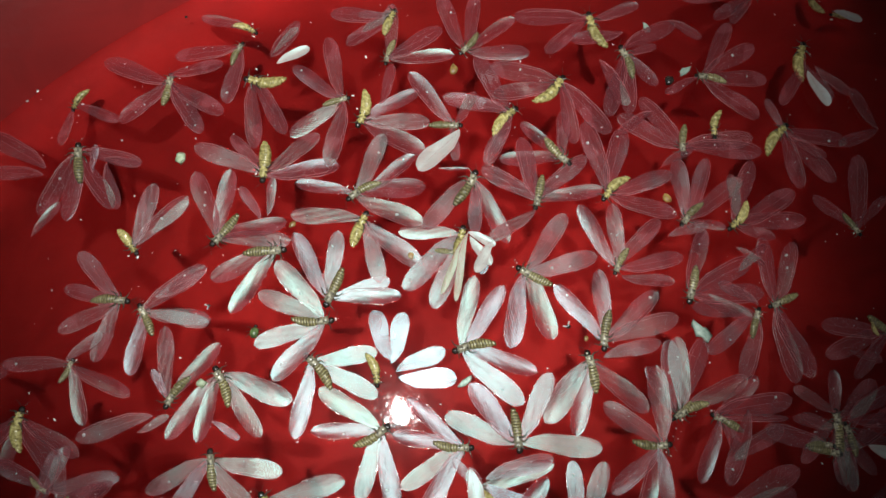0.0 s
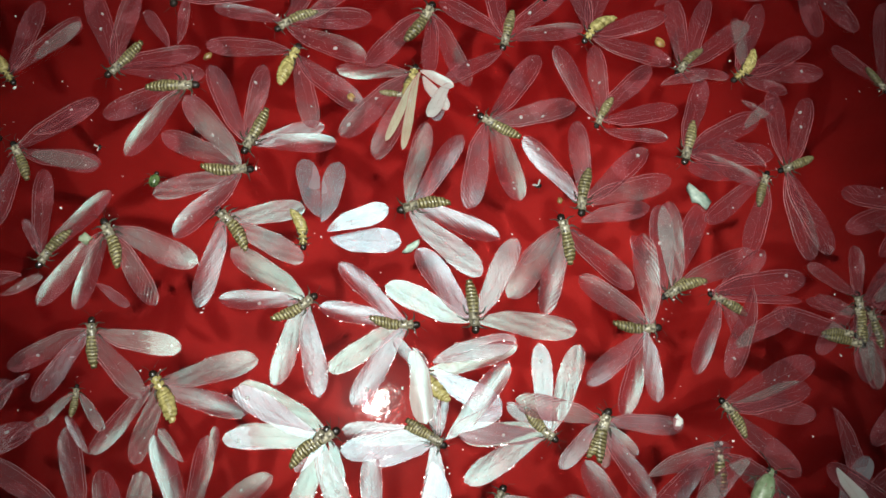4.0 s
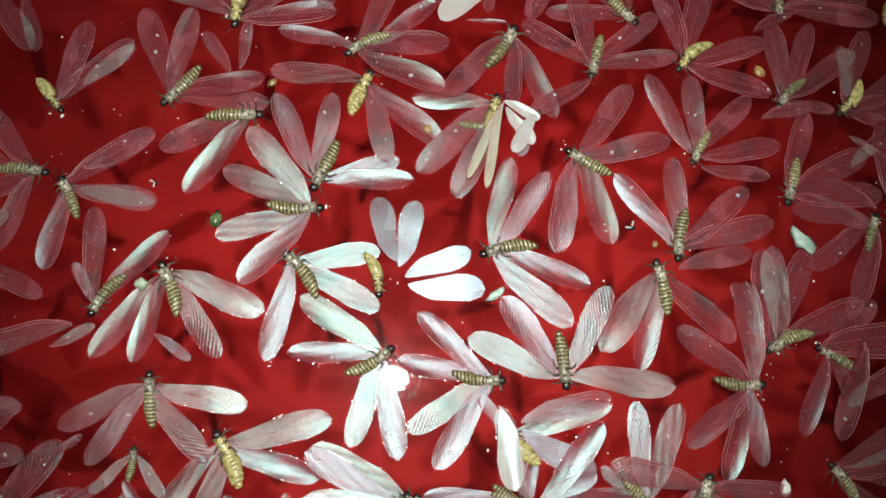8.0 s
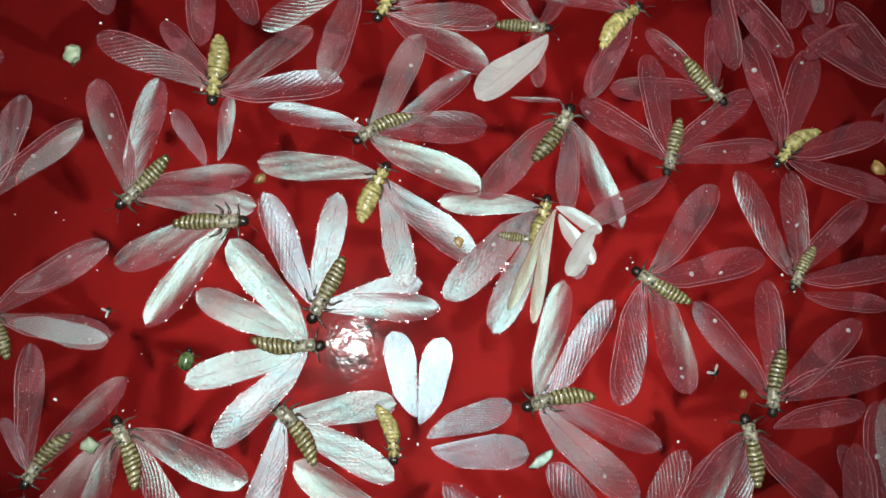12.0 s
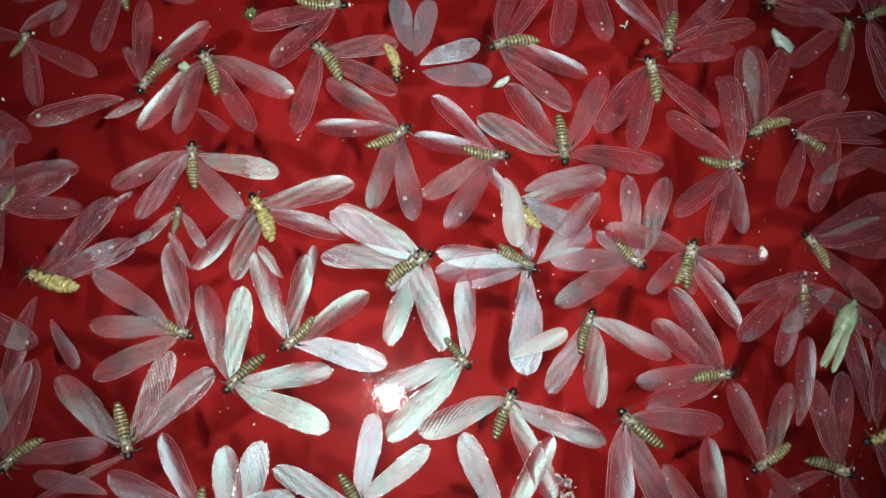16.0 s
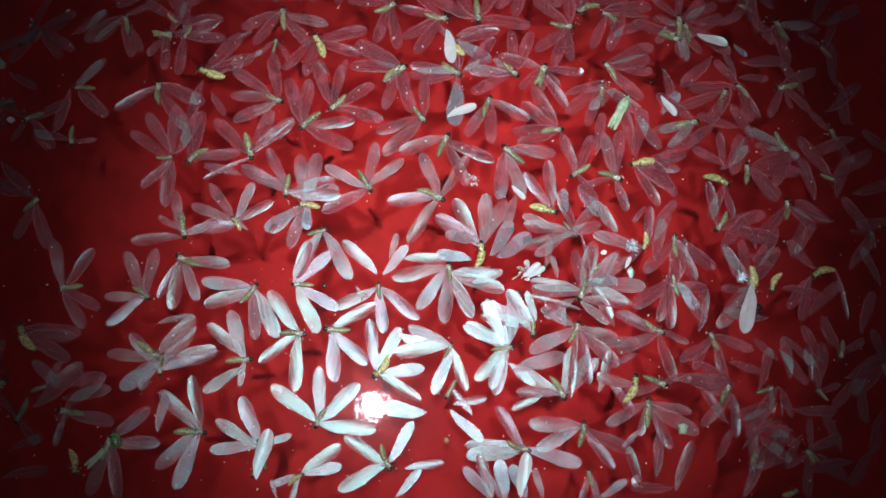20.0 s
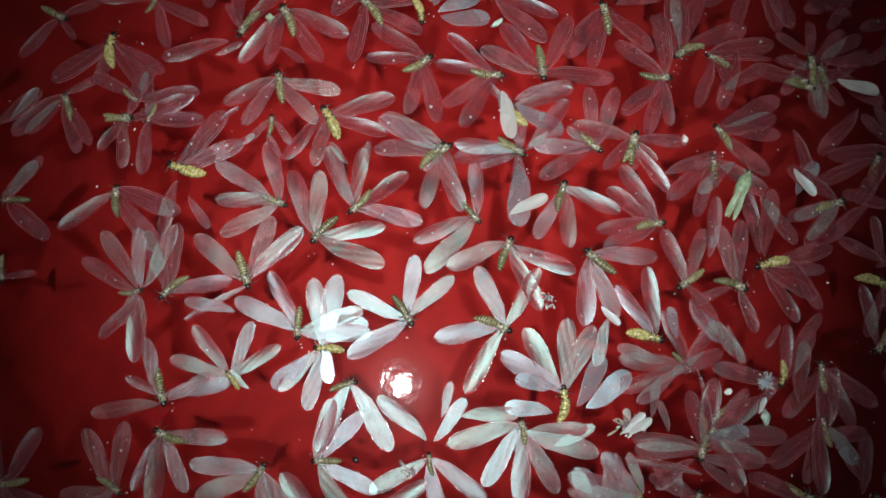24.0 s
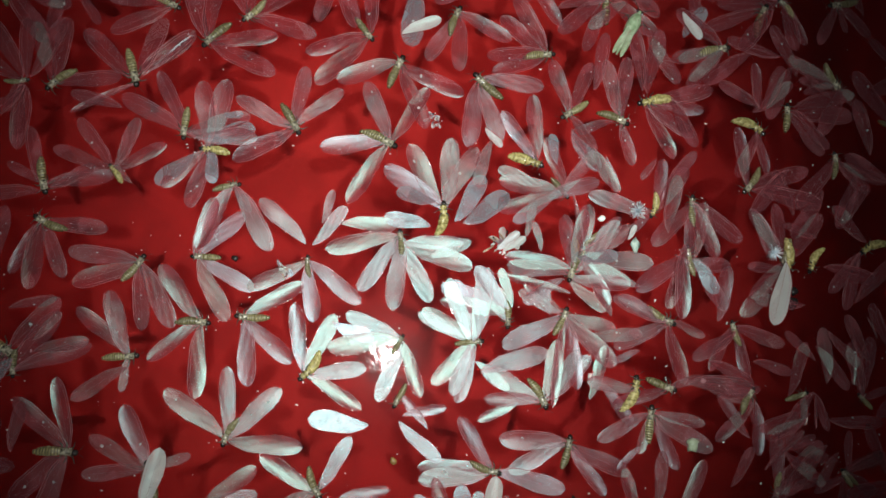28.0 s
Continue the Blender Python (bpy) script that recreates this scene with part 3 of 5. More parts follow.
def green_insect(x, y, heading, length):
    """A slender pale green insect: nose at x, y, wings folded to a point behind it."""
    base = new("green_insect")
    base.matrix_basis = pose(x * MM, y * MM, 0.3 * MM, 0, 0, heading)
    s = length / 12 * MM
    one = (s, s, s)
    v, f = lathe_x([(-0.6, 0.5, 0), (-1.2, 1.0, 0.1), (-2.6, 1.5, 0.2), (-4.4, 1.5, 0.2), (-6.4, 1.1, 0.1), (-8.6, 0.6, 0), (-11.2, 0.15, 0)], 12, 0.7)
    part("body", mesh_of("body", v, f, [GREEN]), base, Matrix(), one, "slim pale green body tapering to a point")
    v, f = lathe_x([(0.3, 0.2, 0), (0.1, 0.5, 0), (-0.4, 0.7, 0), (-0.9, 0.6, 0)], 10, 0.8)
    part("head", mesh_of("head", v, f, [GREEN]), base, Matrix(), one)
    for side in (-1, 1):
        part("eye", HEAD_ME, base, pose(0.2 * s, side * 0.55 * s, 0.2 * s), (s * 0.42, s * 0.36, s * 0.4), "black eye")
        part("wing", WINGS_OF["green"], base, pose(-2.2 * s, side * 0.5 * s, 1.2 * s, 0, 3, 180 - side * 2.5), (9.5 * s, side * 7.0 * s, 9.5 * s),
             "narrow pale green folded wing")
        part("antenna", ANTENNA_ME, base, pose(0, side * 0.3 * s, 0.2 * s, 0, 0, side * 20), (s, side * s, s))
        for k, xx in enumerate((-1.6, -2.6, -4.0)):
            part("leg", LEG_ME, base, pose(xx * s, side * 1.2 * s, 0, 0, 0, side * (40 - 55 * k)), (s * 0.8, side * s * 0.9, s * 0.6))
    return tagged(base, "slender pale green insect lying on the wings", "insect")


def lump(name, mat, radius, seed, flat=0.6, rough=0.25, long=1.4):
    """An uneven rounded lump."""
    bm = bmesh.new()
    bmesh.ops.create_icosphere(bm, subdivisions=2, radius=1.0)
    for v in bm.verts:
        k = 1 + rough * (noise.noise(v.co * 1.7 + Vector((seed * 3.1, 0, 0))) + 0.5 * noise.noise(v.co * 4.0 + Vector((0, seed, 0))))
        v.co = Vector((v.co.x * long, v.co.y, v.co.z * flat)) * k * radius
    me = bpy.data.meshes.new(name)
    bm.to_mesh(me)
    bm.free()
    me.materials.append(mat)
    for f in me.polygons:
        f.use_smooth = True
    return me


SEED = horn_material("pale_green_husk", (0.26, 0.34, 0.20, 1), (0.50, 0.56, 0.40, 1), 0.5, 900.0)
SHELL = horn_material("green_beetle_shell", (0.008, 0.016, 0.006, 1), (0.13, 0.20, 0.07, 1), 0.25, 900.0, 0.5)
BROWN = horn_material("amber_scrap", (0.14, 0.06, 0.02, 1), (0.40, 0.26, 0.08, 1), 0.4, 900.0)
BLACK = horn_material("black_scrap", (0.006, 0.005, 0.005, 1), (0.03, 0.022, 0.018, 1), 0.25, 900.0, 0.4)
WHITE = horn_material("white_scrap", (0.55, 0.58, 0.54, 1), (0.80, 0.80, 0.76, 1), 0.45, 900.0)
PLUME = horn_material("bluish_white_hair", (0.50, 0.60, 0.68, 1), (0.78, 0.84, 0.88, 1), 0.4, 900.0)
HUSK = horn_material("pale_teal_scrap", (0.22, 0.32, 0.26, 1), (0.50, 0.60, 0.52, 1), 0.45, 900.0)
SCRAPS = {"seed": ("green_husk", SEED, "pale green ragged husk floating on the water"),
          "pale": ("pale_scrap", HUSK, "pale greenish scrap of plant floating on the water"),
          "brown": ("amber_scrap", BROWN, "small amber insect scrap floating on the water"),
          "dark": ("black_bead", BLACK, "tiny shiny black bead afloat on the water"),
          "white": ("white_scrap", WHITE, "small white flake floating on the water, painted glint at the waterline")}


def debris(x, y, r, kind):
    n = int(abs(x * 7 + y * 3))
    r *= 0.5 if kind in ("pale", "brown", "white") else 0.72
    spot = pose(x * MM, y * MM, 0.3 * MM, 0, 0, (n * 37) % 180)
    if kind in SCRAPS:
        name, mat, label = SCRAPS[kind]
        ob = new(name, lump(name, mat, r * MM, n, 0.5, 0.75 if kind in ("seed", "pale") else 0.4, 1.0 if kind in ("dark", "seed") else 2.0 if kind == "pale" else 1.35))
        ob.matrix_basis = spot
        return tagged(ob, label, "debris", "floating scraps")
    if kind == "beetle":
        base = new("beetle")
        base.matrix_basis = spot
        part("body", lump("body", SHELL, r * 0.8 * MM, n, 0.7, 0.08, 1.3), base, Matrix(), (1, 1, 1), "glossy green wing cases")
        part("head", lump("head", BLACK, r * 0.35 * MM, n + 1, 0.8, 0.1, 1.0), base, pose(r * 1.1 * MM, 0, 0), (1, 1, 1))
        for side in (-1, 1):
            for k in (-1, 0, 1):
                part("leg", LEG_ME, base, pose(k * r * 0.5 * MM, side * r * 0.6 * MM, 0, 0, 0, side * -30 * k), (0.5 * MM, side * 0.45 * MM, 0.5 * MM))
        return tagged(base, "small round green beetle afloat on the water", "beetle")
    if kind == "bug":
        base = new("gnat")
        base.matrix_basis = spot
        part("body", lump("body", BLACK, r * 0.45 * MM, n, 0.7, 0.2, 1.6), base, Matrix(), (1, 1, 1))
        for side in (-1, 1):
            part("wing", WINGS_OF["white"], base, pose(0, 0, 0.5 * MM, 0, 0, side * 50 + 120), (r * 1.2 * MM, r * 1.2 * MM, r * MM))
            part("leg", LEG_ME, base, pose(0, side * 0.2 * MM, 0.2 * MM), (0.35 * MM, side * 0.4 * MM, 0.35 * MM))
        return tagged(base, "tiny dark gnat with whitish wings, afloat", "insect", "gnats")
    base = new("foam_clot")
    base.matrix_basis = spot
    q = random.Random(n)
    for i in range(14):
        a, d, k = q.uniform(0, 6.28), 0.8 * r * q.random(), r * q.uniform(0.6, 1.2) * MM
        part("wing_scrap", WINGS_OF[q.choice(("white", "bluish", "white", "tan"))], base,
             pose(d * math.cos(a) * MM, d * math.sin(a) * MM, q.uniform(0.2, 0.9) * MM, q.uniform(-40, 40), q.uniform(-20, 20), q.uniform(0, 360)), (k, k * q.uniform(0.9, 1.8), k * 2))
    for i in range(16):
        a, d = q.uniform(0, 6.28), r * q.random() ** 0.6
        part("flake", lump("flake", (DROP, WHITE, WHITE, BLACK)[q.randrange(4)], r * q.uniform(0.03, 0.10) * MM, n + i, 0.6, 0.9, 1.5), base,
             pose(d * math.cos(a) * MM, d * math.sin(a) * MM, q.uniform(0, 0.6) * MM, 0, 0, q.uniform(0, 180)), (1, 1, 1))
    return tagged(base, "clot of crumpled whitish wing scraps and froth on the water", "debris", "froth")


def tuft(x, y, r):
    """A feathery tuft: fine stiff hairs that stand out from one point."""
    q = random.Random(int(x * 11))
    verts, faces = [], []
    for _ in range(46):
        a, lift, long = q.uniform(0, 2 * math.pi), q.uniform(0.0, 0.9), r * q.uniform(0.55, 1.0) * MM
        way = Vector((math.cos(a) * math.cos(lift), math.sin(a) * math.cos(lift), 0.6 * math.sin(lift)))
        v, f = tube([way * long * 0.05, way * long * 0.5 + Vector((0, 0, 0.06 * long)), way * long], [0.10 * MM, 0.09 * MM, 0.02 * MM], 3)
        base = len(verts)
        verts.extend(v)
        faces.extend(tuple(base + k for k in g) for g in f)
    ob = new("feathery_tuft", mesh_of("feathery_tuft", verts, faces, [PLUME]))
    ob.matrix_basis = pose(x * MM, y * MM, 1.2 * MM)
    return tagged(ob, "bluish white feathery tuft resting on the wings", "debris", "feathery tufts")


# ---- the basin and its water ----
CX, CY, RADIUS, DEPTH = 0.043, 0.085, 0.209, 0.13


def turned(name, prof, mat, n=96):
    """A profile of (radius, height) turned round the basin's axis."""
    verts, faces = [], []
    for r, z in prof:
        for k in range(n):
            a = 2 * math.pi * k / n
            verts.append((max(r, 0.0005) * math.cos(a), max(r, 0.0005) * math.sin(a), z))
    for i in range(len(prof) - 1):
        for k in range(n):
            a, b = i * n + k, i * n + (k + 1) % n
            faces.append((a, b, b + n, a + n))
    if prof[0][0] == 0:
        faces.append(tuple(range(n)))
    if prof[-1][0] == 0:
        faces.append(tuple(reversed(range((len(prof) - 1) * n, len(prof) * n))))
    return mesh_of(name, verts, faces, [mat])


def basin():
    base = new("basin")
    base.location = (CX, CY, 0)
    d, w = -DEPTH, RADIUS
    bowl = [(w * i / 24, d * (1 - (i / 24) ** 7)) for i in range(25)]
    under = [(r + 0.002, z - 0.004) for r, z in reversed(bowl[1:])] + [(0.0, d - 0.004)]
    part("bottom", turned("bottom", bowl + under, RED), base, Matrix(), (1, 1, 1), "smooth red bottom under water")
    part("wall", turned("wall", [(w, 0.0), (w + 0.098, 0.075), (w + 0.1015, 0.075), (w + 0.0035, -0.001)], RED_DRY), base, Matrix(), (1, 1, 1),
         "sloping glossy red wall")
    part("rim", turned("rim", [(w + 0.098, 0.075), (w + 0.101, 0.081), (w + 0.110, 0.083), (w + 0.118, 0.080), (w + 0.119, 0.073), (w + 0.116, 0.073),
                               (w + 0.114, 0.078), (w + 0.106, 0.078), (w + 0.1015, 0.075)], RED_DRY), base, Matrix(), (1, 1, 1), "rolled red rim")
    return tagged(base, "round red plastic wash basin half full of water", "basin")


def water():
    n, rings = 96, 24
    verts, faces = [(0, 0, 0)], []
    for i in range(1, rings + 1):
        r = (RADIUS - 0.0005) * i / rings
        lift = 0.0012 * max(0.0, (i - rings + 1))
        for k in range(n):
            a = 2 * math.pi * k / n
            verts.append((r * math.cos(a), r * math.sin(a), lift))
    for k in range(n):
        faces.append((0, 1 + k, 1 + (k + 1) % n))
    for i in range(rings - 1):
        for k in range(n):
            a, b = 1 + i * n + k, 1 + i * n + (k + 1) % n
            faces.append((a, a + n, b + n, b))
    ob = new("water", mesh_of("water", verts, faces, [WATER]))
    ob.location = (CX, CY, 0)
    ob.visible_shadow = False
    return tagged(ob, "still clear water that fills the red basin", "water", kind="structure")


basin()
water()


def ground():
    m, nt, p, out = material("dark_concrete")
    n1 = node(nt, "ShaderNodeTexNoise", Scale=14.0, Detail=8.0)
    nt.links.new(coords(nt, (1, 1, 1)), n1.inputs["Vector"])
    c = ramp(nt, n1.outputs["Fac"], [(0.3, grey(0.10)), (0.7, grey(0.20))])
    nt.links.new(c.outputs["Color"], p.inputs["Base Color"])
    p.inputs["Roughness"].default_value = 0.85
    bump(nt, p, n1.outputs["Fac"], 0.4, 0.01)
    z = -DEPTH - 0.004
    ob = new("ground", mesh_of("ground", [(-3, -3, z), (3, -3, z), (3, 3, z), (-3, 3, z)], [(0, 1, 2, 3)], [m], smooth=False))
    return tagged(ob, "plain dark concrete ground under the basin", "ground", kind="structure")


ground()


# ---- the torch that lights it all, carried with the phone ----
def torch():
    glow, nt, p, out = material("torch_glow")
    e = node(nt, "ShaderNodeEmission", Strength=TORCH_GLOW, Color=(0.95, 1.0, 0.95, 1))
    nt.links.new(e.outputs["Emission"], out.inputs["Surface"])
    case, nt, p, out = material("black_torch_case")
    n1 = node(nt, "ShaderNodeTexNoise", Scale=300.0)
    nt.links.new(coords(nt, (1, 1, 1)), n1.inputs["Vector"])
    c = ramp(nt, n1.outputs["Fac"], [(0.3, grey(0.008)), (0.7, grey(0.02))])
    nt.links.new(c.outputs["Color"], p.inputs["Base Color"])
    p.inputs["Roughness"].default_value = 0.7
    base = new("torch")
    n = 24

    def ringed(prof):
        verts, faces = [], []
        for r, z in prof:
            for k in range(n):
                a = 2 * math.pi * k / n
                verts.append((r * math.cos(a), r * math.sin(a), z))
        for i in range(len(prof) - 1):
            for k in range(n):
                a, b = i * n + k, i * n + (k + 1) % n
                faces.append((a, a + n, b + n, b))
        return verts, faces

    v, f = ringed([(0.0112, 0.0), (0.0112, 0.076), (0.0175, 0.080), (0.0175, 0.0), (0.0112, 0.0)])
    part("barrel", mesh_of("barrel", v, f, [case]), base, Matrix(), (1, 1, 1), "black metal barrel")
    v, f = ringed([(0.0174, 0.0801), (0.012, 0.096), (0.012, 0.15), (0.0005, 0.151)])
    part("grip", mesh_of("grip", v, f, [case]), base, Matrix(), (1, 1, 1))
    v, f = ringed([(0.0001, 0.074), (0.0060, 0.0742)])
    part("bulb", mesh_of("bulb", v, f, [glow]), base, Matrix(), (1, 1, 1), "glowing white bulb")
    return tagged(base, "small black torch with a glowing bulb", "torch")


TORCH = torch()

# -- floating things, millimetres and degrees
termite(-29.5, 220.9, -99, 11.5, ((4, 19.5), (34, 18.1), (128, 13.7), (155, 19.2),), pale=True)
termite(-42.7, 205.0, -134, 11.0, ((-3, 18.4), (11, 18.3), (80, 18.6), (107, 18.5),))
loose_wing(-57.0, 209.0, 42, 12.4)
loose_wing(-29.7, 211.8, 120, 10.1)
loose_wing(-27.9, 212.7, 81, 10.1)
termite(-22.7, 203.5, -1, 11.3, ((-158, 18.1), (-128, 19.1),))
termite(-8.3, 215.8, -147, 10.3, ((-26, 19.2), (4, 18.7), (63, 18.1), (167, 15.1),))
loose_wing(-3.5, 217.7, 35, 16.8)
termite(-2.2, 213.3, 61, 10.5, ((-75, 17.4), (-42, 18.9), (174, 18.4),), pale=True)
loose_wing(-55.8, 192.9, 29, 14.5)
termite(-11.1, 185.5, 5, 11.0, ((-162, 18.3), (-132, 19.0), (127, 19.1), (154, 18.2),))
termite(-14.3, 188.2, -120, 11.3, ((1, 17.9), (13, 16.2), (82, 17.7), (116, 18.9),))
termite(26.6, 223.0, 58, 11.5, ((-136, 18.7), (-91, 14.7), (-64, 19.5),))
loose_wing(22.2, 233.2, -137, 15.5, "white")
loose_wing(16.3, 223.3, -3, 7.9, "narrow")
termite(51.1, 222.6, -47, 10.3, ((88, 13.0), (134, 14.9), (178, 17.1),))
loose_wing(29.1, 224.2, 62, 12.7)
termite(40.6, 210.9, -105, 10.0, ((9, 17.2), (40, 18.1), (102, 17.7), (145, 16.7),))
loose_wing(40.6, 211.2, -149, 14.7)
termite(58.1, 212.7, -126, 9.7, ((-20, 18.7), (14, 18.3), (74, 18.6), (102, 20.2),), pale=True)
termite(34.4, 197.1, 147, 10.6, ((-104, 19.6), (-71, 18.8), (10, 19.5), (51, 18.4),))
termite(59.6, 193.3, -117, 8.2, ((7, 17.0), (45, 17.4), (90, 17.1), (117, 18.8),))
loose_wing(61.4, 193.1, -8, 13.9)
termite(22.3, 208.6, 72, 10.0, ((-138, 20.5), (-114, 20.5), (175, 16.0),), pale=True)
termite(20.7, 201.0, -8, 6.5, ())
loose_wing(22.8, 205.6, -116, 17.0, "tan")
loose_wing(22.5, 205.4, -102, 17.5, "tan")
loose_wing(23.4, 205.0, -57, 9.2, "white")
loose_wing(1.8, 174.9, 106, 12.9, "bluish")
loose_wing(2.3, 173.8, 74, 13.1, "bluish")
loose_wing(3.4, 171.9, 21, 13.3, "bluish")
loose_wing(4.0, 170.4, -4, 14.4, "bluish")
body(-1.3, 167.7, -87, 8.9)
termite(17.0, 176.0, -164, 11.4, ((-45, 20.3), (-20, 19.8), (53, 19.2), (77, 18.3),))
termite(55.2, 174.0, -100, 10.9, ((16, 20.0), (38, 19.3), (90, 18.4), (127, 18.6),))
termite(51.2, 175.5, 101, 11.2, ((-139, 12.0), (-130, 19.5), (-104, 19.1), (-46, 18.9),))
loose_wing(55.1, 173.0, 12, 15.0)
termite(-41.6, 175.6, 118, 11.0, ((-131, 19.5), (-109, 17.0), (-55, 18.6), (-22, 19.2),))
loose_wing(-41.6, 161.9, -34, 8.2)
termite(-53.6, 165.0, -122, 10.1, ((48, 18.0), (94, 18.0), (121, 9.0),))
termite(-19.4, 177.7, 133, 11.5, ((-102, 19.0), (-32, 18.7), (5, 16.6),))
termite(1.8, 159.4, 36, 10.4, ((-110, 17.5), (-83, 18.6), (144, 18.4), (176, 17.3),))
termite(22.2, 152.7, -1, 10.3, ((-150, 18.1), (-126, 18.7), (138, 18.2), (166, 17.8),))
termite(32.7, 150.2, -88, 11.3, ((-6, 20.5), (60, 19.2), (128, 18.8), (157, 19.0),))
loose_wing(24.1, 145.2, 14, 17.2)
termite(-42.1, 156.0, 93, 10.4, ((-155, 16.7), (-128, 17.1), (-52, 17.2), (-14, 17.4),))
termite(-30.4, 145.3, 119, 11.2, ((-132, 17.5), (-104, 16.0), (-21, 18.3), (11, 19.4),), pale=True)
termite(6.1, 133.3, 35, 10.5, ((-132, 9.0), (-73, 9.0), (149, 19.6), (177, 18.7),))
termite(26.8, 128.8, -33, 9.2, ((-161, 13.1), (76, 9.0), (103, 18.0), (171, 18.2),))
loose_wing(26.4, 130.4, 48, 19.1)
loose_wing(26.9, 131.2, 24, 11.5)
termite(48.5, 129.1, -39, 9.4, ((-180, 17.4), (67, 18.8), (94, 17.5), (143, 9.6),))
termite(58.9, 135.9, 68, 11.0, ((-137, 13.0), (-96, 9.1), (-48, 9.2), (-3, 13.0),))
termite(70.9, 151.1, 1, 10.2, ((-140, 17.5), (-112, 18.2), (89, 19.3), (141, 17.7),))
termite(70.6, 156.9, -149, 6.9, ((92, 19.0), (118, 13.7),))
termite(-44.0, 142.9, 86, 6.5, ((-137, 9.0), (-54, 9.0),))
loose_wing(-40.9, 129.6, 123, 8.4)
loose_wing(-23.3, 127.6, 128, 8.0)
loose_wing(-17.8, 127.5, 88, 6.6)
loose_wing(-58.2, 140.8, 35, 6.7)
loose_wing(-55.3, 132.2, 34, 8.0)
loose_wing(-59.6, 160.1, 26, 8.5)
termite(-73.1, 129.5, 158, 11.5, ((19, 19.7), (47, 20.5),), pale=True)
termite(-39.6, 116.3, -23, 9.3, ((-151, 18.4), (99, 18.0), (176, 17.5),))
termite(-34.4, 105.7, -134, 10.7, ((-26, 20.2), (5, 19.1), (87, 18.6), (110, 19.7),))
termite(-23.9, 113.5, -141, 9.3, ((-12, 18.9), (31, 17.8), (82, 17.5), (113, 18.9),))
termite(4.5, 133.4, 36, 10.8, ((-179, 18.2), (-107, 17.8), (-73, 19.4), (151, 19.3),))
termite(26.3, 128.8, -36, 9.3, ((-174, 18.3), (-93, 20.5), (177, 15.0),))
termite(12.9, 109.5, -52, 8.7, ((-161, 18.6), (-134, 20.5), (88, 16.6),))
loose_wing(20.6, 111.9, 25, 12.1, "white")
termite(21.4, 106.7, 64, 10.9, ((-161, 18.3), (-68, 20.2), (-25, 20.5),))
termite(-6.7, 82.0, -61, 10.4, ((-149, 19.6), (41, 17.2), (83, 17.3), (155, 17.7),))
termite(20.2, 79.5, -30, 11.5, ((-174, 19.3), (-124, 20.2), (56, 19.1), (110, 18.5),))
termite(-50.4, 93.5, -74, 11.2, ((43, 20.5), (67, 19.1), (138, 18.9),))
termite(-74.4, 91.8, -135, 10.0, ((10, 17.6), (80, 18.8), (108, 18.1),))
termite(-78.0, 94.9, 14, 6.7, ((-114, 10.0), (-92, 18.4),))
termite(-38.2, 79.4, -97, 9.5, ((-4, 19.6), (15, 18.6), (114, 18.1), (150, 18.7),))
termite(-34.1, 77.6, 178, 8.6, ((-138, 15.6), (-104, 17.0), (76, 20.5), (95, 18.7),), pale=True)
termite(-21.8, 68.5, 13, 8.1, ((-117, 19.9), (-59, 20.5), (-57, 9.0),))
loose_wing(-4.5, 52.3, 136, 17.4)
termite(-57.0, 72.9, 130, 6.5, ((28, 15.6), (66, 15.0), (124, 16.5), (163, 16.4),), pale=True)
termite(-72.3, 63.5, -76, 10.5, ((11, 18.0), (105, 16.2), (149, 11.1),))
termite(-75.6, 58.6, 150, 9.9, ((-118, 15.8), (-99, 18.7), (-66, 16.3), (-8, 17.0),))
termite(-46.0, 48.9, 54, 9.5, ((-159, 17.7), (-86, 18.0), (-61, 19.9), (171, 18.7),))
termite(-35.1, 48.5, 177, 8.3, ((-65, 18.9), (-32, 17.4),))
termite(-28.3, 30.6, -8, 9.6, ((-143, 17.2), (-93, 20.0), (128, 18.6),))
termite(-23.2, 32.7, 175, 9.7, ((-84, 18.2), (-44, 18.0), (32, 18.3),))
termite(-46.2, 21.9, 1, 9.7, ((-100, 9.7), (110, 18.5), (138, 18.4),))
termite(-4.0, 49.7, 91, 6.5, ((-153, 17.5), (-84, 16.7), (-37, 18.7),))
termite(20.7, 57.5, 99, 8.1, ((-169, 20.5), (-127, 19.2), (-94, 20.5), (-66, 20.0),))
loose_wing(-2.6, 52.0, 50, 14.0)
loose_wing(-0.3, 58.1, 72, 9.7)
loose_wing(5.0, 58.1, -0, 15.4)
termite(32.6, 65.7, 95, 10.5, ((62, 20.5), (84, 20.5), (118, 20.5), (145, 20.5),), pale=True)
loose_wing(36.0, 59.4, 57, 15.5, "bluish")
loose_wing(38.4, 58.9, 34, 15.5, "bluish")
loose_wing(30.6, 64.9, 168, 11.2, "bluish")
loose_wing(29.4, 57.9, 169, 13.1, "bluish")
loose_wing(28.9, 49.4, 21, 12.6)
termite(47.5, 129.2, -54, 7.5, ((-152, 19.0), (141, 9.8), (180, 17.8),))
termite(58.1, 135.5, 73, 10.1, ((-59, 18.0), (-3, 15.8), (164, 17.7),))
termite(80.7, 137.1, 129, 9.2, ((-45, 19.0), (-6, 17.9), (11, 17.9),))
termite(79.7, 129.1, 91, 10.8, ((-142, 17.6), (-113, 17.7), (-33, 18.7),))
green_insect(90.1, 122.7, 61, 16.1)
termite(37.6, 121.9, 63, 9.8, ((-120, 16.6), (-88, 17.0), (-25, 17.6),))
termite(65.2, 108.5, 1, 9.9, ((-175, 17.6), (-159, 17.1), (118, 19.3), (142, 17.3),))
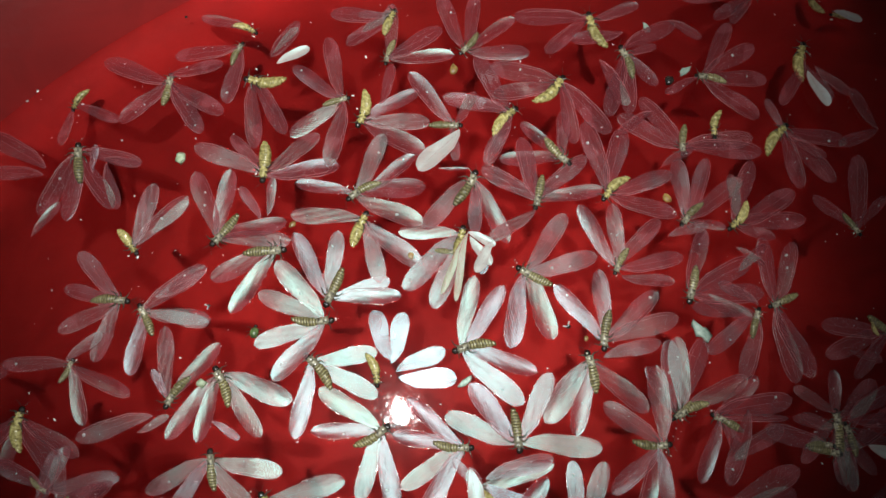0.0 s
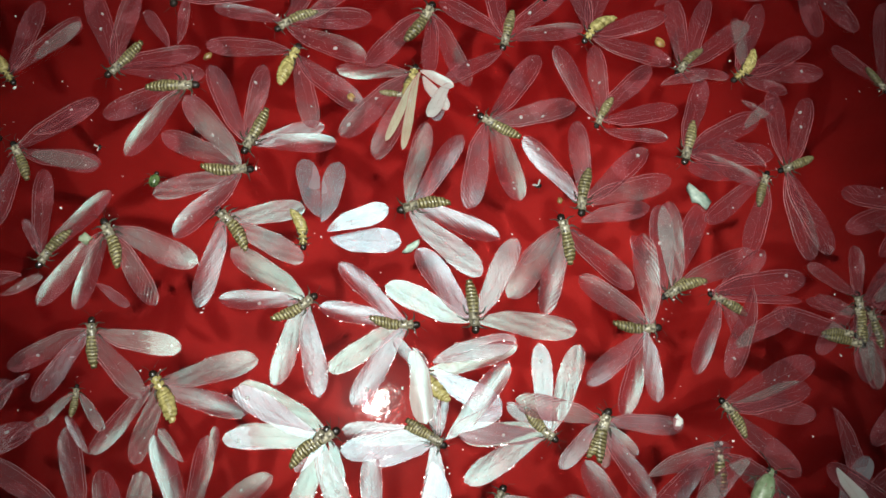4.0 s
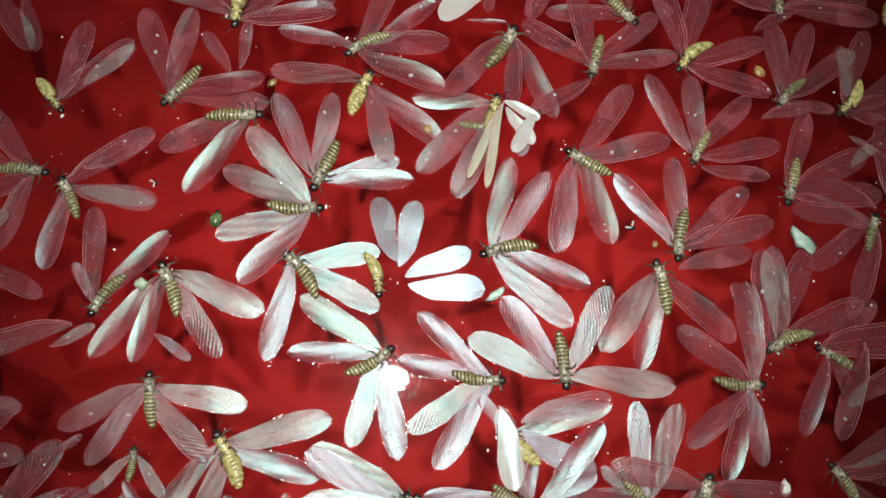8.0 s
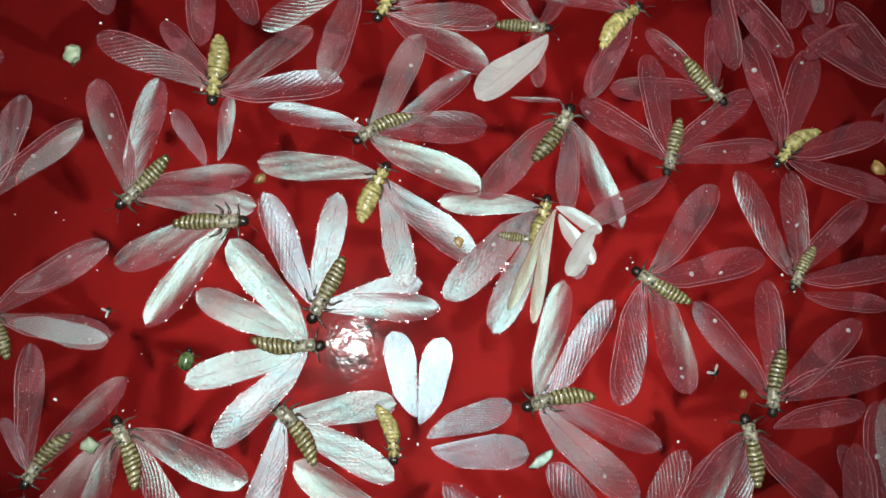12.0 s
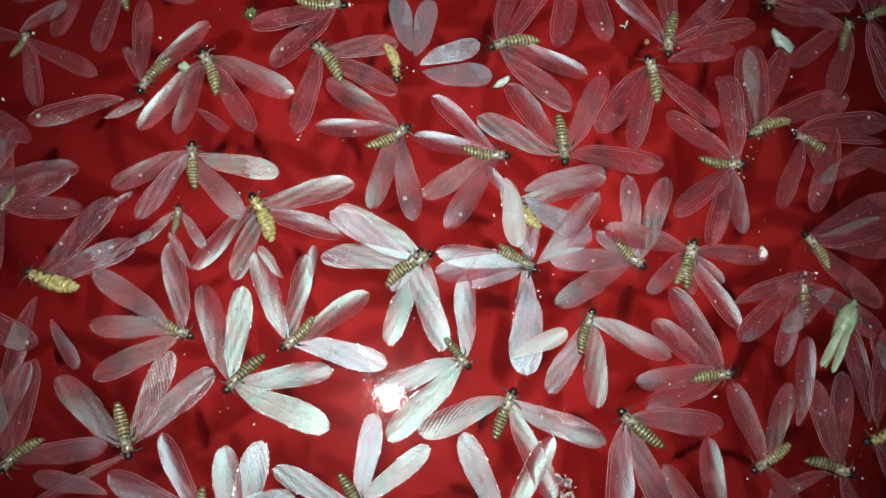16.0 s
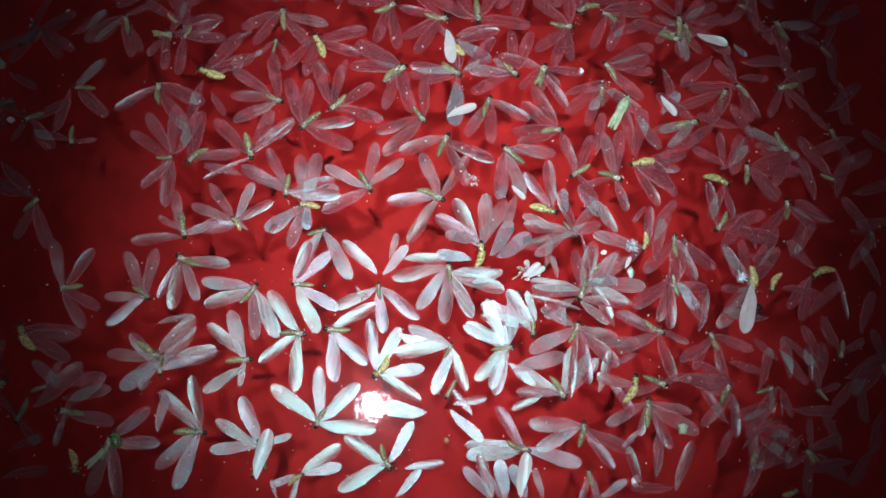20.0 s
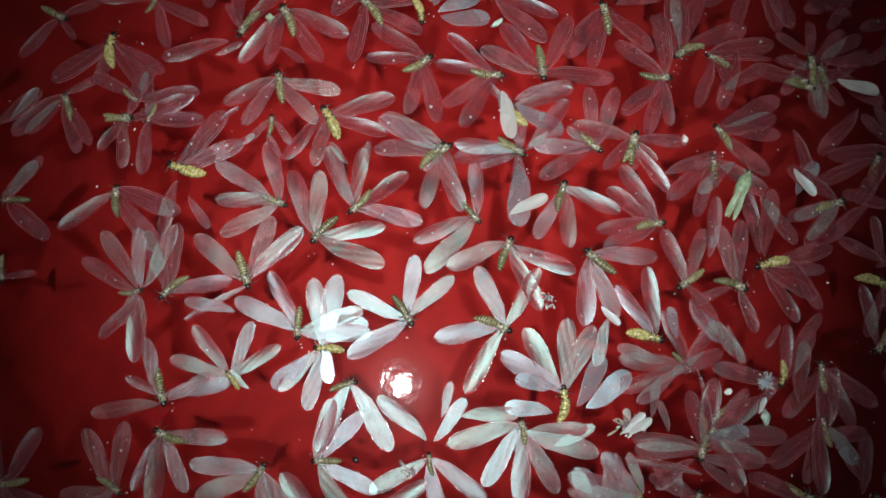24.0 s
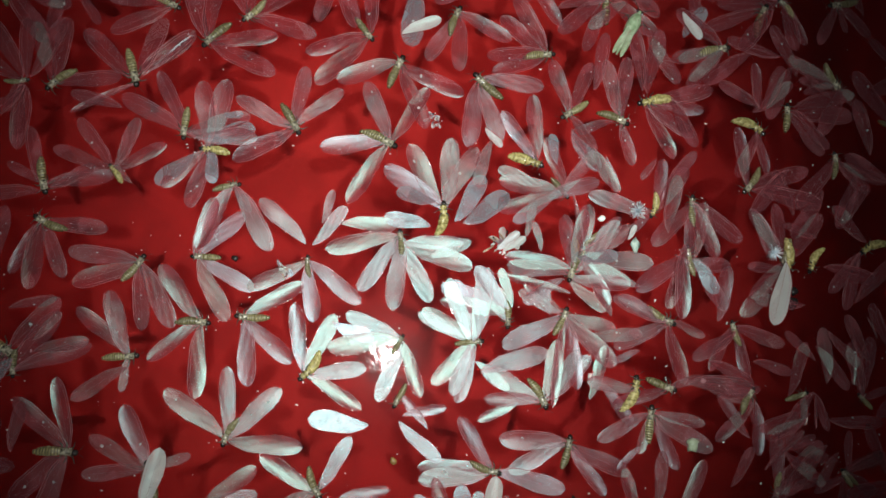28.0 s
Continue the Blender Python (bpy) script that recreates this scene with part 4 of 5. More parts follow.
termite(40.6, 102.3, 137, 11.5, ((-99, 19.7), (-72, 19.1), (-3, 18.9),))
termite(65.8, 89.8, -151, 9.9, ((-52, 13.2), (64, 16.9), (107, 16.6),))
termite(61.8, 75.7, -19, 11.0, ((92, 19.7), (122, 17.9),), pale=True)
termite(86.8, 88.7, -25, 10.4, ((-77, 13.6), (84, 19.2), (106, 18.0),))
termite(88.4, 94.9, -165, 11.2, ((-63, 18.1), (-35, 17.7), (-6, 17.2), (11, 20.5),), pale=True)
termite(118.0, 113.2, 8, 11.5, ((-163, 14.6), (-133, 16.2),))
termite(132.4, 129.5, 135, 8.1, ((-177, 20.5), (-62, 14.7), (129, 14.4),))
termite(129.6, 127.7, 62, 11.5, ((-161, 19.2),))
termite(148.0, 127.5, -171, 10.3, ((-68, 9.0),))
termite(152.0, 100.4, -53, 10.6, ((154, 17.5), (172, 11.9),))
termite(127.8, 87.2, -34, 10.9, ((-115, 16.1), (-79, 13.2),), pale=True)
loose_wing(125.8, 95.1, 149, 14.4)
loose_wing(125.8, 95.1, 97, 13.7)
loose_wing(126.6, 95.1, 63, 14.4)
termite(134.5, 97.7, 88, 9.3, ((-50, 17.1), (-4, 20.5),))
termite(119.9, 69.4, -131, 9.7, ((18, 19.1), (100, 17.9),))
termite(68.5, 66.4, -53, 8.0, ((-164, 19.8), (53, 15.8), (108, 16.6), (169, 18.8),))
termite(68.0, 42.8, -111, 10.0, ((48, 20.5), (74, 20.5), (97, 16.9), (174, 18.4),))
termite(74.0, 52.9, 47, 7.4, ((-64, 16.5), (-33, 15.8), (-10, 9.6), (-7, 20.5),))
termite(92.1, 61.5, -115, 7.9, ((-142, 9.8), (51, 16.8), (79, 15.9), (167, 19.4),), pale=True)
termite(104.9, 69.5, 84, 9.7, ((-133, 17.5), (-96, 15.6), (-35, 18.8),))
termite(103.0, 55.0, 94, 9.5, ((-144, 18.9), (-112, 17.3), (-55, 19.8),))
termite(99.6, 31.5, -24, 9.9, ((-154, 17.8), (-76, 17.8), (-23, 11.5), (155, 16.1),))
termite(115.5, 33.6, 102, 8.0, ((-121, 14.3), (-75, 15.2), (-17, 16.7),))
termite(68.3, 36.6, 65, 9.2, ((-152, 19.7), (-44, 19.9), (-15, 15.3), (143, 14.7),))
termite(50.8, 29.5, -95, 8.6, ((107, 9.8), (121, 17.3),))
termite(44.9, 26.6, 3, 8.5, ((-136, 17.0), (-108, 17.2), (111, 17.9), (149, 17.6),))
termite(62.2, 7.7, -65, 10.3, ((42, 18.3), (74, 17.7), (154, 19.0), (177, 16.4),))
loose_wing(43.5, 18.1, 18, 19.7)
termite(22.6, 28.5, 60, 6.5, ((-173, 19.6), (-110, 17.8), (-69, 16.6), (155, 16.8),))
termite(19.5, 8.3, -122, 7.7, ())
termite(-5.9, 15.5, -139, 9.8, ((-31, 17.4), (5, 16.5), (66, 17.9), (100, 19.0),), pale=True)
body(87.8, 18.2, 79, 11.3)
termite(99.5, 13.1, -21, 10.0, ((-163, 17.2), (20, 10.0),))
loose_wing(132.0, 50.0, -104, 18.7, "white")
termite(131.6, 45.2, -109, 11.5, ((-136, 19.7), (178, 11.6),), pale=True)
body(139.3, 46.4, -107, 9.1)
body(154.6, 52.7, -148, 10.3)
termite(122.2, 14.9, 54, 9.2, ((-79, 9.0), (166, 17.4),))
termite(138.4, 13.0, 16, 7.8, ((-90, 9.0),))
termite(-52.8, 252.7, 80, 9.5, ((-139, 16.5), (-61, 16.7), (-34, 17.3), (161, 18.3),))
termite(-76.5, 234.6, 92, 11.4, ((-119, 18.8), (-98, 18.4), (-58, 18.6), (-12, 16.3),))
loose_wing(-84.1, 227.3, 146, 17.1)
loose_wing(-84.7, 225.5, 175, 13.7)
body(-78.2, 242.1, -109, 7.2)
termite(-60.5, 203.4, -59, 8.7, ((43, 18.6), (71, 17.7),), pale=True)
termite(-61.7, 192.0, -11, 10.0, ((-153, 16.7), (-113, 16.1), (131, 16.3), (165, 14.4),))
termite(-60.3, 191.9, 118, 9.3, ((-98, 15.8), (-10, 16.8), (35, 19.3),))
termite(-75.5, 179.0, 69, 6.9, ((-75, 15.5), (-29, 16.8), (177, 16.6),))
termite(-87.3, 168.1, 76, 11.0, ((-143, 19.7), (-107, 13.5), (-56, 18.0), (-35, 17.6),), pale=True)
termite(-79.9, 146.6, -35, 6.5, ((6, 17.7), (60, 11.8), (148, 13.4),))
termite(125.2, 200.9, -55, 7.6, ((45, 11.9), (80, 20.5), (139, 14.1),))
body(124.4, 179.6, 91, 4.3)
termite(111.9, 158.3, 94, 9.9, ((-134, 14.2), (-93, 16.3), (34, 9.6), (89, 12.0),))
termite(111.3, 148.7, -11, 7.8, ((47, 20.5),))
termite(-30.0, 262.4, -34, 7.4, ((165, 13.8),), pale=True)
termite(-33.8, 260.7, 56, 7.5, ((-171, 16.8), (-104, 15.8),))
loose_wing(-26.8, 255.7, 47, 11.0)
loose_wing(-25.1, 253.4, 26, 9.7, "white")
termite(-34.5, 250.4, 163, 11.3, ((-89, 18.6), (-61, 17.7),), pale=True)
termite(-5.7, 243.9, 12, 7.9, ((-144, 17.2), (-103, 18.3), (102, 17.4), (144, 16.2),))
termite(-4.7, 234.9, -116, 10.8, ((-31, 18.8), (-5, 18.3), (27, 17.3),), pale=True)
loose_wing(1.9, 241.6, 72, 11.5)
termite(6.9, 268.9, 61, 8.5, ((-146, 14.8), (176, 16.8), (178, 9.0),), pale=True)
termite(3.2, 252.2, -108, 7.8, ((1, 17.7), (27, 17.2), (84, 16.3),))
termite(22.9, 254.6, -139, 8.3, ((-5, 17.3), (30, 16.3), (77, 16.3), (111, 17.0),))
termite(58.6, 266.5, 99, 11.5, ((-145, 15.5), (15, 13.8), (176, 20.5),), pale=True)
termite(66.2, 256.4, 115, 10.3, ((-107, 18.7), (-90, 17.2), (-47, 12.6), (10, 9.0),))
termite(85.5, 246.7, 173, 9.0, ((-41, 18.4), (-7, 17.4), (30, 17.2), (59, 17.0),))
loose_wing(86.4, 245.7, -156, 10.1)
termite(80.4, 224.0, -96, 9.0, ((-6, 20.5), (7, 19.8), (125, 17.6), (151, 18.8),))
body(89.3, 228.2, -93, 8.4)
termite(110.0, 232.3, 37, 10.8, ((-78, 16.7), (-50, 19.0), (-15, 17.6), (110, 9.6),), pale=True)
termite(117.1, 255.7, 66, 11.5, (), pale=True)
loose_wing(115.8, 246.2, -67, 11.1, "white")
body(119.1, 270.2, 110, 7.9)
termite(107.3, 269.4, -11, 11.3, ((-178, 20.5), (-148, 13.3), (-127, 11.3),))
body(124.6, 263.0, 169, 6.2)
loose_wing(-69.6, 229.4, -12, 9.8)
loose_wing(-69.0, 228.1, -76, 12.8)
loose_wing(-72.4, 225.7, 85, 7.6)
termite(23.6, 234.8, -6, 9.3, ((-91, 10.2), (56, 11.2), (128, 18.3),))
termite(38.4, 239.7, 35, 10.7, ((-116, 16.2), (117, 18.9), (163, 18.4),), pale=True)
termite(51.1, 248.4, 55, 11.3, ((-169, 18.1), (-81, 17.5), (-49, 19.6), (163, 19.2),), pale=True)
termite(77.9, 205.1, -128, 9.1, ((-14, 10.1), (32, 18.5), (67, 17.6), (91, 16.6),))
termite(89.9, 203.8, -142, 9.5, ((-21, 10.9), (1, 19.0), (26, 18.5), (69, 17.8),), pale=True)
termite(77.8, 185.0, -110, 10.5, ((-24, 16.1), (-2, 19.1), (28, 18.4), (73, 17.7),))
termite(98.0, 183.4, -158, 8.8, ((-82, 20.0), (-69, 20.5), (68, 17.4), (96, 17.4),))
termite(96.2, 184.2, 67, 8.6, ((-146, 16.1), (-108, 17.1), (170, 16.5),))
loose_wing(-56.3, 188.5, -11, 14.2)
debris(-50.1, 228.9, 1.8, "seed")
debris(-31.5, 183.0, 2.0, "beetle")
debris(-44.4, 171.2, 1.5, "seed")
debris(20.4, 168.5, 1.6, "pale")
debris(46.9, 181.1, 1.6, "bug")
debris(51.3, 177.9, 1.1, "brown")
debris(-21.7, 210.2, 1.5, "brown")
debris(-42.8, 190.2, 1.2, "bug")
debris(80.6, 178.2, 2.7, "pale")
debris(75.3, 213.2, 2.0, "brown")
debris(79.1, 245.5, 1.9, "dark")
debris(8.3, 200.8, 1.8, "brown")
debris(21.5, 250.8, 2.2, "brown")
debris(74.3, 260.9, 1.7, "pale")
debris(83.6, 248.1, 1.7, "pale")
termite(80.3, 158.2, 152, 9.2, ((-112, 16.3), (-64, 11.9), (43, 14.6),))
termite(111.6, 155.9, 95, 8.7, ((-83, 15.8), (-57, 14.3), (165, 10.7),))
termite(-81.5, 143.0, 6, 7.8, ((-126, 11.9), (-93, 14.4),))
termite(-78.4, 140.2, -119, 6.5, ((-97, 15.9), (-3, 15.5), (30, 13.9), (92, 13.4),))
termite(113.7, 155.1, 106, 9.2, ((-91, 14.6), (-31, 20.5), (160, 12.3),))
termite(112.9, 146.4, -17, 9.0, ((158, 17.9),))
termite(-24.9, -1.8, -112, 8.8, ((-7, 20.0), (42, 19.4), (90, 19.0), (142, 20.3),))
termite(1.6, -15.7, -60, 9.7, ((-153, 18.7), (58, 16.9), (149, 17.8),))
termite(-60.1, -2.7, -4, 11.5, ((-139, 18.3), (-111, 19.6), (102, 19.2), (135, 19.8),))
termite(-77.8, 15.7, -89, 7.7, ((20, 20.1), (55, 18.7), (131, 16.9),))
termite(-76.8, 21.1, -36, 11.5, ((-136, 16.4), (-111, 12.2), (49, 18.3), (177, 16.7),))
termite(-115.1, 46.2, -177, 9.1, ((-60, 16.3), (-31, 15.4), (57, 16.7), (108, 17.7),))
termite(-126.1, 34.7, 109, 11.5, ((-32, 20.4), (-4, 20.2),), pale=True)
termite(-124.2, -0.1, -120, 9.4, ((-51, 12.1), (134, 10.0),))
termite(-111.0, 4.9, 171, 9.5, ((-98, 11.6), (-14, 17.5), (45, 18.0),))
termite(-91.8, -3.0, 71, 9.1, ((-105, 18.3), (-76, 18.3), (-2, 16.9), (43, 16.8),))
body(-102.8, -17.0, -88, 9.1)
termite(-44.0, -4.4, 108, 10.7, ((-177, 16.3), (20, 11.1), (111, 18.1), (151, 17.6),))
loose_wing(-43.4, -17.9, 78, 17.0, "white")
body(-45.3, -17.8, -119, 7.5)
termite(-27.5, -16.1, 23, 6.5, ((-161, 10.1), (-110, 9.0), (12, 14.5), (38, 17.1),), pale=True)
termite(49.9, -8.9, -12, 9.4, ((-173, 20.5), (-13, 20.5), (124, 17.3), (175, 20.5),))
loose_wing(35.6, -25.1, 131, 14.7)
loose_wing(39.1, -25.1, 124, 12.8)
loose_wing(45.3, -24.2, 81, 15.1, "white")
termite(68.7, 1.8, 78, 9.8, ((-156, 18.1), (-55, 17.1), (-26, 19.0), (175, 19.8),))
termite(69.1, -14.6, 97, 6.5, ((-107, 10.2), (-74, 10.2),))
termite(91.9, 10.0, 81, 11.1, ((-155, 17.0), (-110, 11.7), (-63, 17.4), (-31, 20.2),))
loose_wing(92.2, 7.7, -14, 14.9)
termite(127.0, -17.5, -98, 8.5, ((16, 12.9), (45, 20.3), (89, 17.2),))
termite(152.6, 13.1, 133, 6.5, ((16, 9.0), (79, 17.5), (99, 16.3),))
termite(163.0, 22.3, -107, 7.9, ((31, 11.5), (111, 15.1),))
loose_wing(99.5, -22.6, 67, 18.5)
loose_wing(110.9, 12.0, 9, 12.7)
termite(-123.2, 78.9, 42, 7.9, ((-110, 15.3), (-72, 18.1), (153, 14.9),))
termite(-114.6, 97.3, -80, 8.0, ((3, 9.0), (167, 13.9),))
termite(-116.8, 120.5, 177, 8.5, ((-43, 15.4), (54, 14.4),))
termite(-133.0, 106.9, -154, 8.0, ((-121, 10.1), (-47, 15.7), (27, 15.6), (150, 12.6),))
termite(-128.8, 143.7, 62, 7.3, ((-152, 16.0), (-51, 13.2), (33, 15.0),))
termite(-85.7, 124.3, 85, 9.6, ((-148, 17.6), (-56, 19.7), (-19, 18.7),))
termite(-81.0, 141.9, -6, 8.8, ((-3, 20.5), (19, 18.5), (70, 15.9),))
termite(-100.7, 150.5, 108, 8.9, ((-137, 13.7), (-63, 14.8),))
termite(168.0, 146.8, 126, 7.6, ((63, 16.2), (146, 11.6),))
termite(143.1, 159.3, -34, 7.1, ((-154, 15.1), (-59, 16.8),))
termite(169.3, 90.3, -22, 6.9, ((34, 20.3), (124, 20.5),))
termite(180.6, 72.1, 92, 7.6, ((124, 17.3), (173, 9.1),))
termite(148.7, 83.7, 92, 8.8, ((-130, 19.6), (-47, 14.2),))
loose_wing(72.6, -24.4, 29, 11.6)
loose_wing(3.0, -23.9, 47, 12.5)
debris(85.7, -19.2, 3.0, "white")
debris(20.2, -5.4, 1.6, "brown")
loose_wing(144.8, 30.3, -50, 13.2)
loose_wing(137.3, 6.1, -155, 14.2)
loose_wing(142.8, -1.7, -135, 19.1)
loose_wing(174.7, 22.3, -129, 15.7)
loose_wing(-124.1, -8.8, 28, 11.7)
loose_wing(-125.0, -16.9, 11, 14.4)
loose_wing(-130.9, 18.9, 85, 9.6)
debris(-23.1, 48.1, 1.2, "dark")
debris(-10.0, 45.2, 2.9, "foam")
debris(49.8, 54.2, 5.4, "foam")
debris(72.2, 132.4, 2.2, "white")
loose_wing(102.6, 122.9, -58, 9.7, "white")
debris(88.2, 63.9, 3.0, "foam")
debris(78.0, 61.4, 1.8, "white")
debris(-23.6, 83.5, 1.4, "brown")
debris(87.7, 54.3, 2.4, "pale")
debris(106.8, 16.0, 1.8, "white")
loose_wing(13.4, 4.1, 174, 16.1, "bluish")
loose_wing(3.4, 31.1, -22, 11.9, "bluish")
loose_wing(21.4, 5.1, -44, 15.7)
loose_wing(22.4, 6.6, 11, 12.1)
loose_wing(-73.3, 25.8, 47, 10.1)
loose_wing(-72.9, 22.9, 13, 13.9)
loose_wing(-79.4, 34.1, 13, 12.1)
loose_wing(-49.3, 19.0, -149, 15.9)
loose_wing(53.8, 10.1, -155, 12.0)
loose_wing(140.3, 26.2, -52, 15.9)
loose_wing(152.2, 29.9, -93, 14.9, "narrow")
loose_wing(156.3, 34.8, -64, 7.2, "narrow")
loose_wing(139.8, 12.1, -92, 9.5, "narrow")
loose_wing(123.9, -8.3, 42, 16.3, "narrow")
debris(103.4, -1.2, 2.5, "seed")
debris(74.5, 16.9, 1.9, "white")
loose_wing(129.1, -3.6, 24, 11.3)
loose_wing(113.8, -12.8, 57, 12.8)
loose_wing(87.9, -1.9, -137, 8.9)
loose_wing(-77.1, -2.5, 81, 12.9)
loose_wing(6.0, -14.7, 9, 13.5)
loose_wing(-69.7, 124.3, -106, 16.0)
loose_wing(-66.5, 120.0, -60, 10.9)
termite(20.3, 145.5, 127, 10.3, ((-22, 16.6), (14, 19.2), (126, 9.0),), pale=True)
debris(30.5, 88.2, 3.0, "foam")
loose_wing(44.2, 85.8, -49, 7.2, "white")
loose_wing(64.9, 76.4, 101, 8.8, "bluish")
body(69.3, 48.8, -108, 7.0)
loose_wing(56.1, 55.6, 78, 11.3)
loose_wing(60.4, 51.7, 102, 8.4)
loose_wing(47.7, 51.8, 38, 8.1, "white")
loose_wing(69.1, 84.4, -55, 6.3)
loose_wing(79.3, 79.2, -73, 10.7)
loose_wing(85.0, 55.3, 61, 4.9, "white")
loose_wing(98.9, 51.4, -27, 5.5)
loose_wing(93.9, 79.1, -126, 7.9)
loose_wing(85.9, 125.2, -144, 14.5)
loose_wing(81.5, 89.6, -162, 12.9)
loose_wing(-50.6, 67.6, 135, 7.0)
loose_wing(-118.4, 5.8, 43, 20.9)
loose_wing(-109.1, 8.7, 11, 16.4)
loose_wing(-108.3, 11.5, 141, 15.0)
green_insect(-92.4, -7.1, 44, 10.0)
loose_wing(-36.6, -24.4, 105, 6.8)
loose_wing(35.6, -24.9, 106, 15.9)
loose_wing(39.8, -24.9, 96, 13.5, "bluish")
loose_wing(47.2, -24.9, 112, 12.5, "bluish")
loose_wing(53.0, -25.0, 104, 10.8)
loose_wing(121.1, 10.1, 159, 15.1)
loose_wing(121.1, 10.1, -136, 15.5)
loose_wing(122.1, 10.1, -89, 14.7)
loose_wing(29.1, 3.1, 128, 11.1)
loose_wing(116.4, 30.1, -148, 15.4)
loose_wing(139.8, 22.1, 137, 11.9)
loose_wing(153.0, 38.7, 46, 17.6)
loose_wing(169.9, 55.7, 52, 16.7)
loose_wing(148.0, 99.3, 132, 15.1)
loose_wing(167.8, 118.2, 39, 19.4)
loose_wing(159.4, 125.0, 119, 16.0)
loose_wing(84.3, 146.4, 29, 15.9)
loose_wing(66.7, 150.5, -83, 14.3)
loose_wing(-114.4, 141.9, 52, 12.0)
loose_wing(-139.0, 125.4, -31, 12.4)
loose_wing(69.2, 86.8, -59, 13.5)
loose_wing(91.4, 98.0, 77, 19.7)
loose_wing(90.4, 99.0, 97, 19.0)
loose_wing(135.2, 63.8, 114, 14.4)
loose_wing(141.9, 57.3, 160, 10.9)
loose_wing(-54.1, 88.0, 165, 13.8)
loose_wing(-27.7, 87.0, 2, 5.6, "bluish")
loose_wing(61.0, 70.2, 161, 13.7)
loose_wing(65.1, 67.9, -147, 15.4)
loose_wing(46.4, 82.7, -110, 13.9)
loose_wing(79.9, 70.8, 113, 10.5)
loose_wing(97.4, 71.3, 50, 13.4)
loose_wing(123.6, 94.0, 36, 15.5)
loose_wing(148.7, 61.1, 52, 15.2)
loose_wing(42.0, 21.1, -39, 12.1)
loose_wing(88.3, 24.5, -157, 8.0)
loose_wing(80.3, 33.9, 117, 10.6)
loose_wing(137.3, 37.8, 175, 15.4)
loose_wing(146.0, -3.7, -127, 11.8)
loose_wing(108.1, 21.5, -25, 14.6)
loose_wing(121.5, 21.6, -15, 12.2)
loose_wing(74.6, 221.6, 30, 10.2)
loose_wing(91.5, 192.9, 42, 10.6)
loose_wing(67.5, 259.5, -172, 14.2)
loose_wing(80.2, 262.4, -31, 10.2)
loose_wing(60.7, 251.6, -64, 14.6)
loose_wing(73.1, 236.8, -148, 11.3)
loose_wing(91.6, 199.3, -35, 8.3)
loose_wing(74.3, 203.0, 14, 10.9)
loose_wing(-2.7, 261.9, 34, 11.2)
loose_wing(-26.8, 256.3, 51, 12.1)
loose_wing(118.9, 247.9, -46, 11.7)
loose_wing(110.0, 227.5, -31, 9.8)
loose_wing(95.7, 184.5, 147, 11.4)
loose_wing(117.4, 172.0, -21, 8.9)
loose_wing(-86.8, 209.6, 52, 10.9)
loose_wing(-55.8, 163.9, -166, 18.9)
loose_wing(-44.4, 118.1, 143, 18.4)
termite(70.8, 157.0, -152, 10.2, ((26, 19.3), (67, 19.8), (88, 19.3),))
loose_wing(81.3, 157.9, 8, 20.3)
loose_wing(81.3, 157.5, -5, 18.8, "narrow")
loose_wing(111.9, 157.0, 147, 11.9)
loose_wing(114.4, 155.1, 29, 15.3)
loose_wing(114.4, 155.1, -2, 16.9)
loose_wing(118.1, 148.7, -20, 12.7, "white")
loose_wing(133.3, 145.7, -47, 7.0, "bluish")
termite(131.0, 174.5, -35, 9.3, ((-163, 18.4), (-134, 15.2), (173, 18.2),))
termite(141.2, 171.3, 105, 9.3, ((-165, 14.4), (-123, 16.4), (-36, 11.6),))
loose_wing(142.9, 160.2, -92, 10.1)
termite(150.8, 157.8, 110, 11.0, ((-135, 9.6), (-82, 18.0), (-6, 17.7),))
loose_wing(82.0, 136.3, 21, 20.6)
loose_wing(114.9, 112.9, 143, 17.7)
loose_wing(114.9, 112.5, -166, 16.3)
loose_wing(114.9, 112.5, -136, 14.7)
loose_wing(132.8, 130.6, 108, 12.3)
loose_wing(133.7, 131.1, 0, 11.9)
loose_wing(130.5, 126.2, -126, 17.8)
loose_wing(133.6, 129.7, -76, 17.2)
loose_wing(150.7, 128.3, 27, 17.0)
loose_wing(150.7, 128.3, -114, 14.2)
loose_wing(152.2, 129.2, -50, 14.2)
loose_wing(167.0, 156.0, 65, 16.4)
loose_wing(49.2, 51.2, 33, 7.8, "white")
loose_wing(70.5, 50.0, 4, 12.1, "bluish")
loose_wing(68.7, 47.1, 170, 18.7)
loose_wing(69.5, 47.8, 78, 16.4)
loose_wing(70.3, 47.7, 36, 20.3)
loose_wing(68.4, 44.0, -41, 13.6)
loose_wing(66.8, 44.1, -149, 13.4)
loose_wing(68.5, 44.8, -8, 17.5)
termite(71.5, 52.9, -144, 7.4, ((37, 12.8),))
loose_wing(104.5, 50.4, -55, 11.8, "bluish")
loose_wing(104.4, 66.9, -66, 17.6)
loose_wing(102.0, 54.5, -94, 21.4)
termite(131.0, 47.4, -110, 9.9, ((-137, 15.7), (48, 18.9), (98, 17.3), (123, 18.1),))
loose_wing(157.3, 56.3, 135, 14.7)
loose_wing(156.0, 53.3, -133, 16.3)
loose_wing(155.2, 53.4, -109, 18.0)
loose_wing(96.9, 32.7, 158, 17.5)
loose_wing(52.1, 36.0, 106, 11.3)
loose_wing(51.3, 35.5, 129, 15.0)
loose_wing(50.4, 34.8, 159, 19.4)
loose_wing(66.0, 34.6, 154, 13.5)
loose_wing(62.9, 34.0, 100, 9.2)
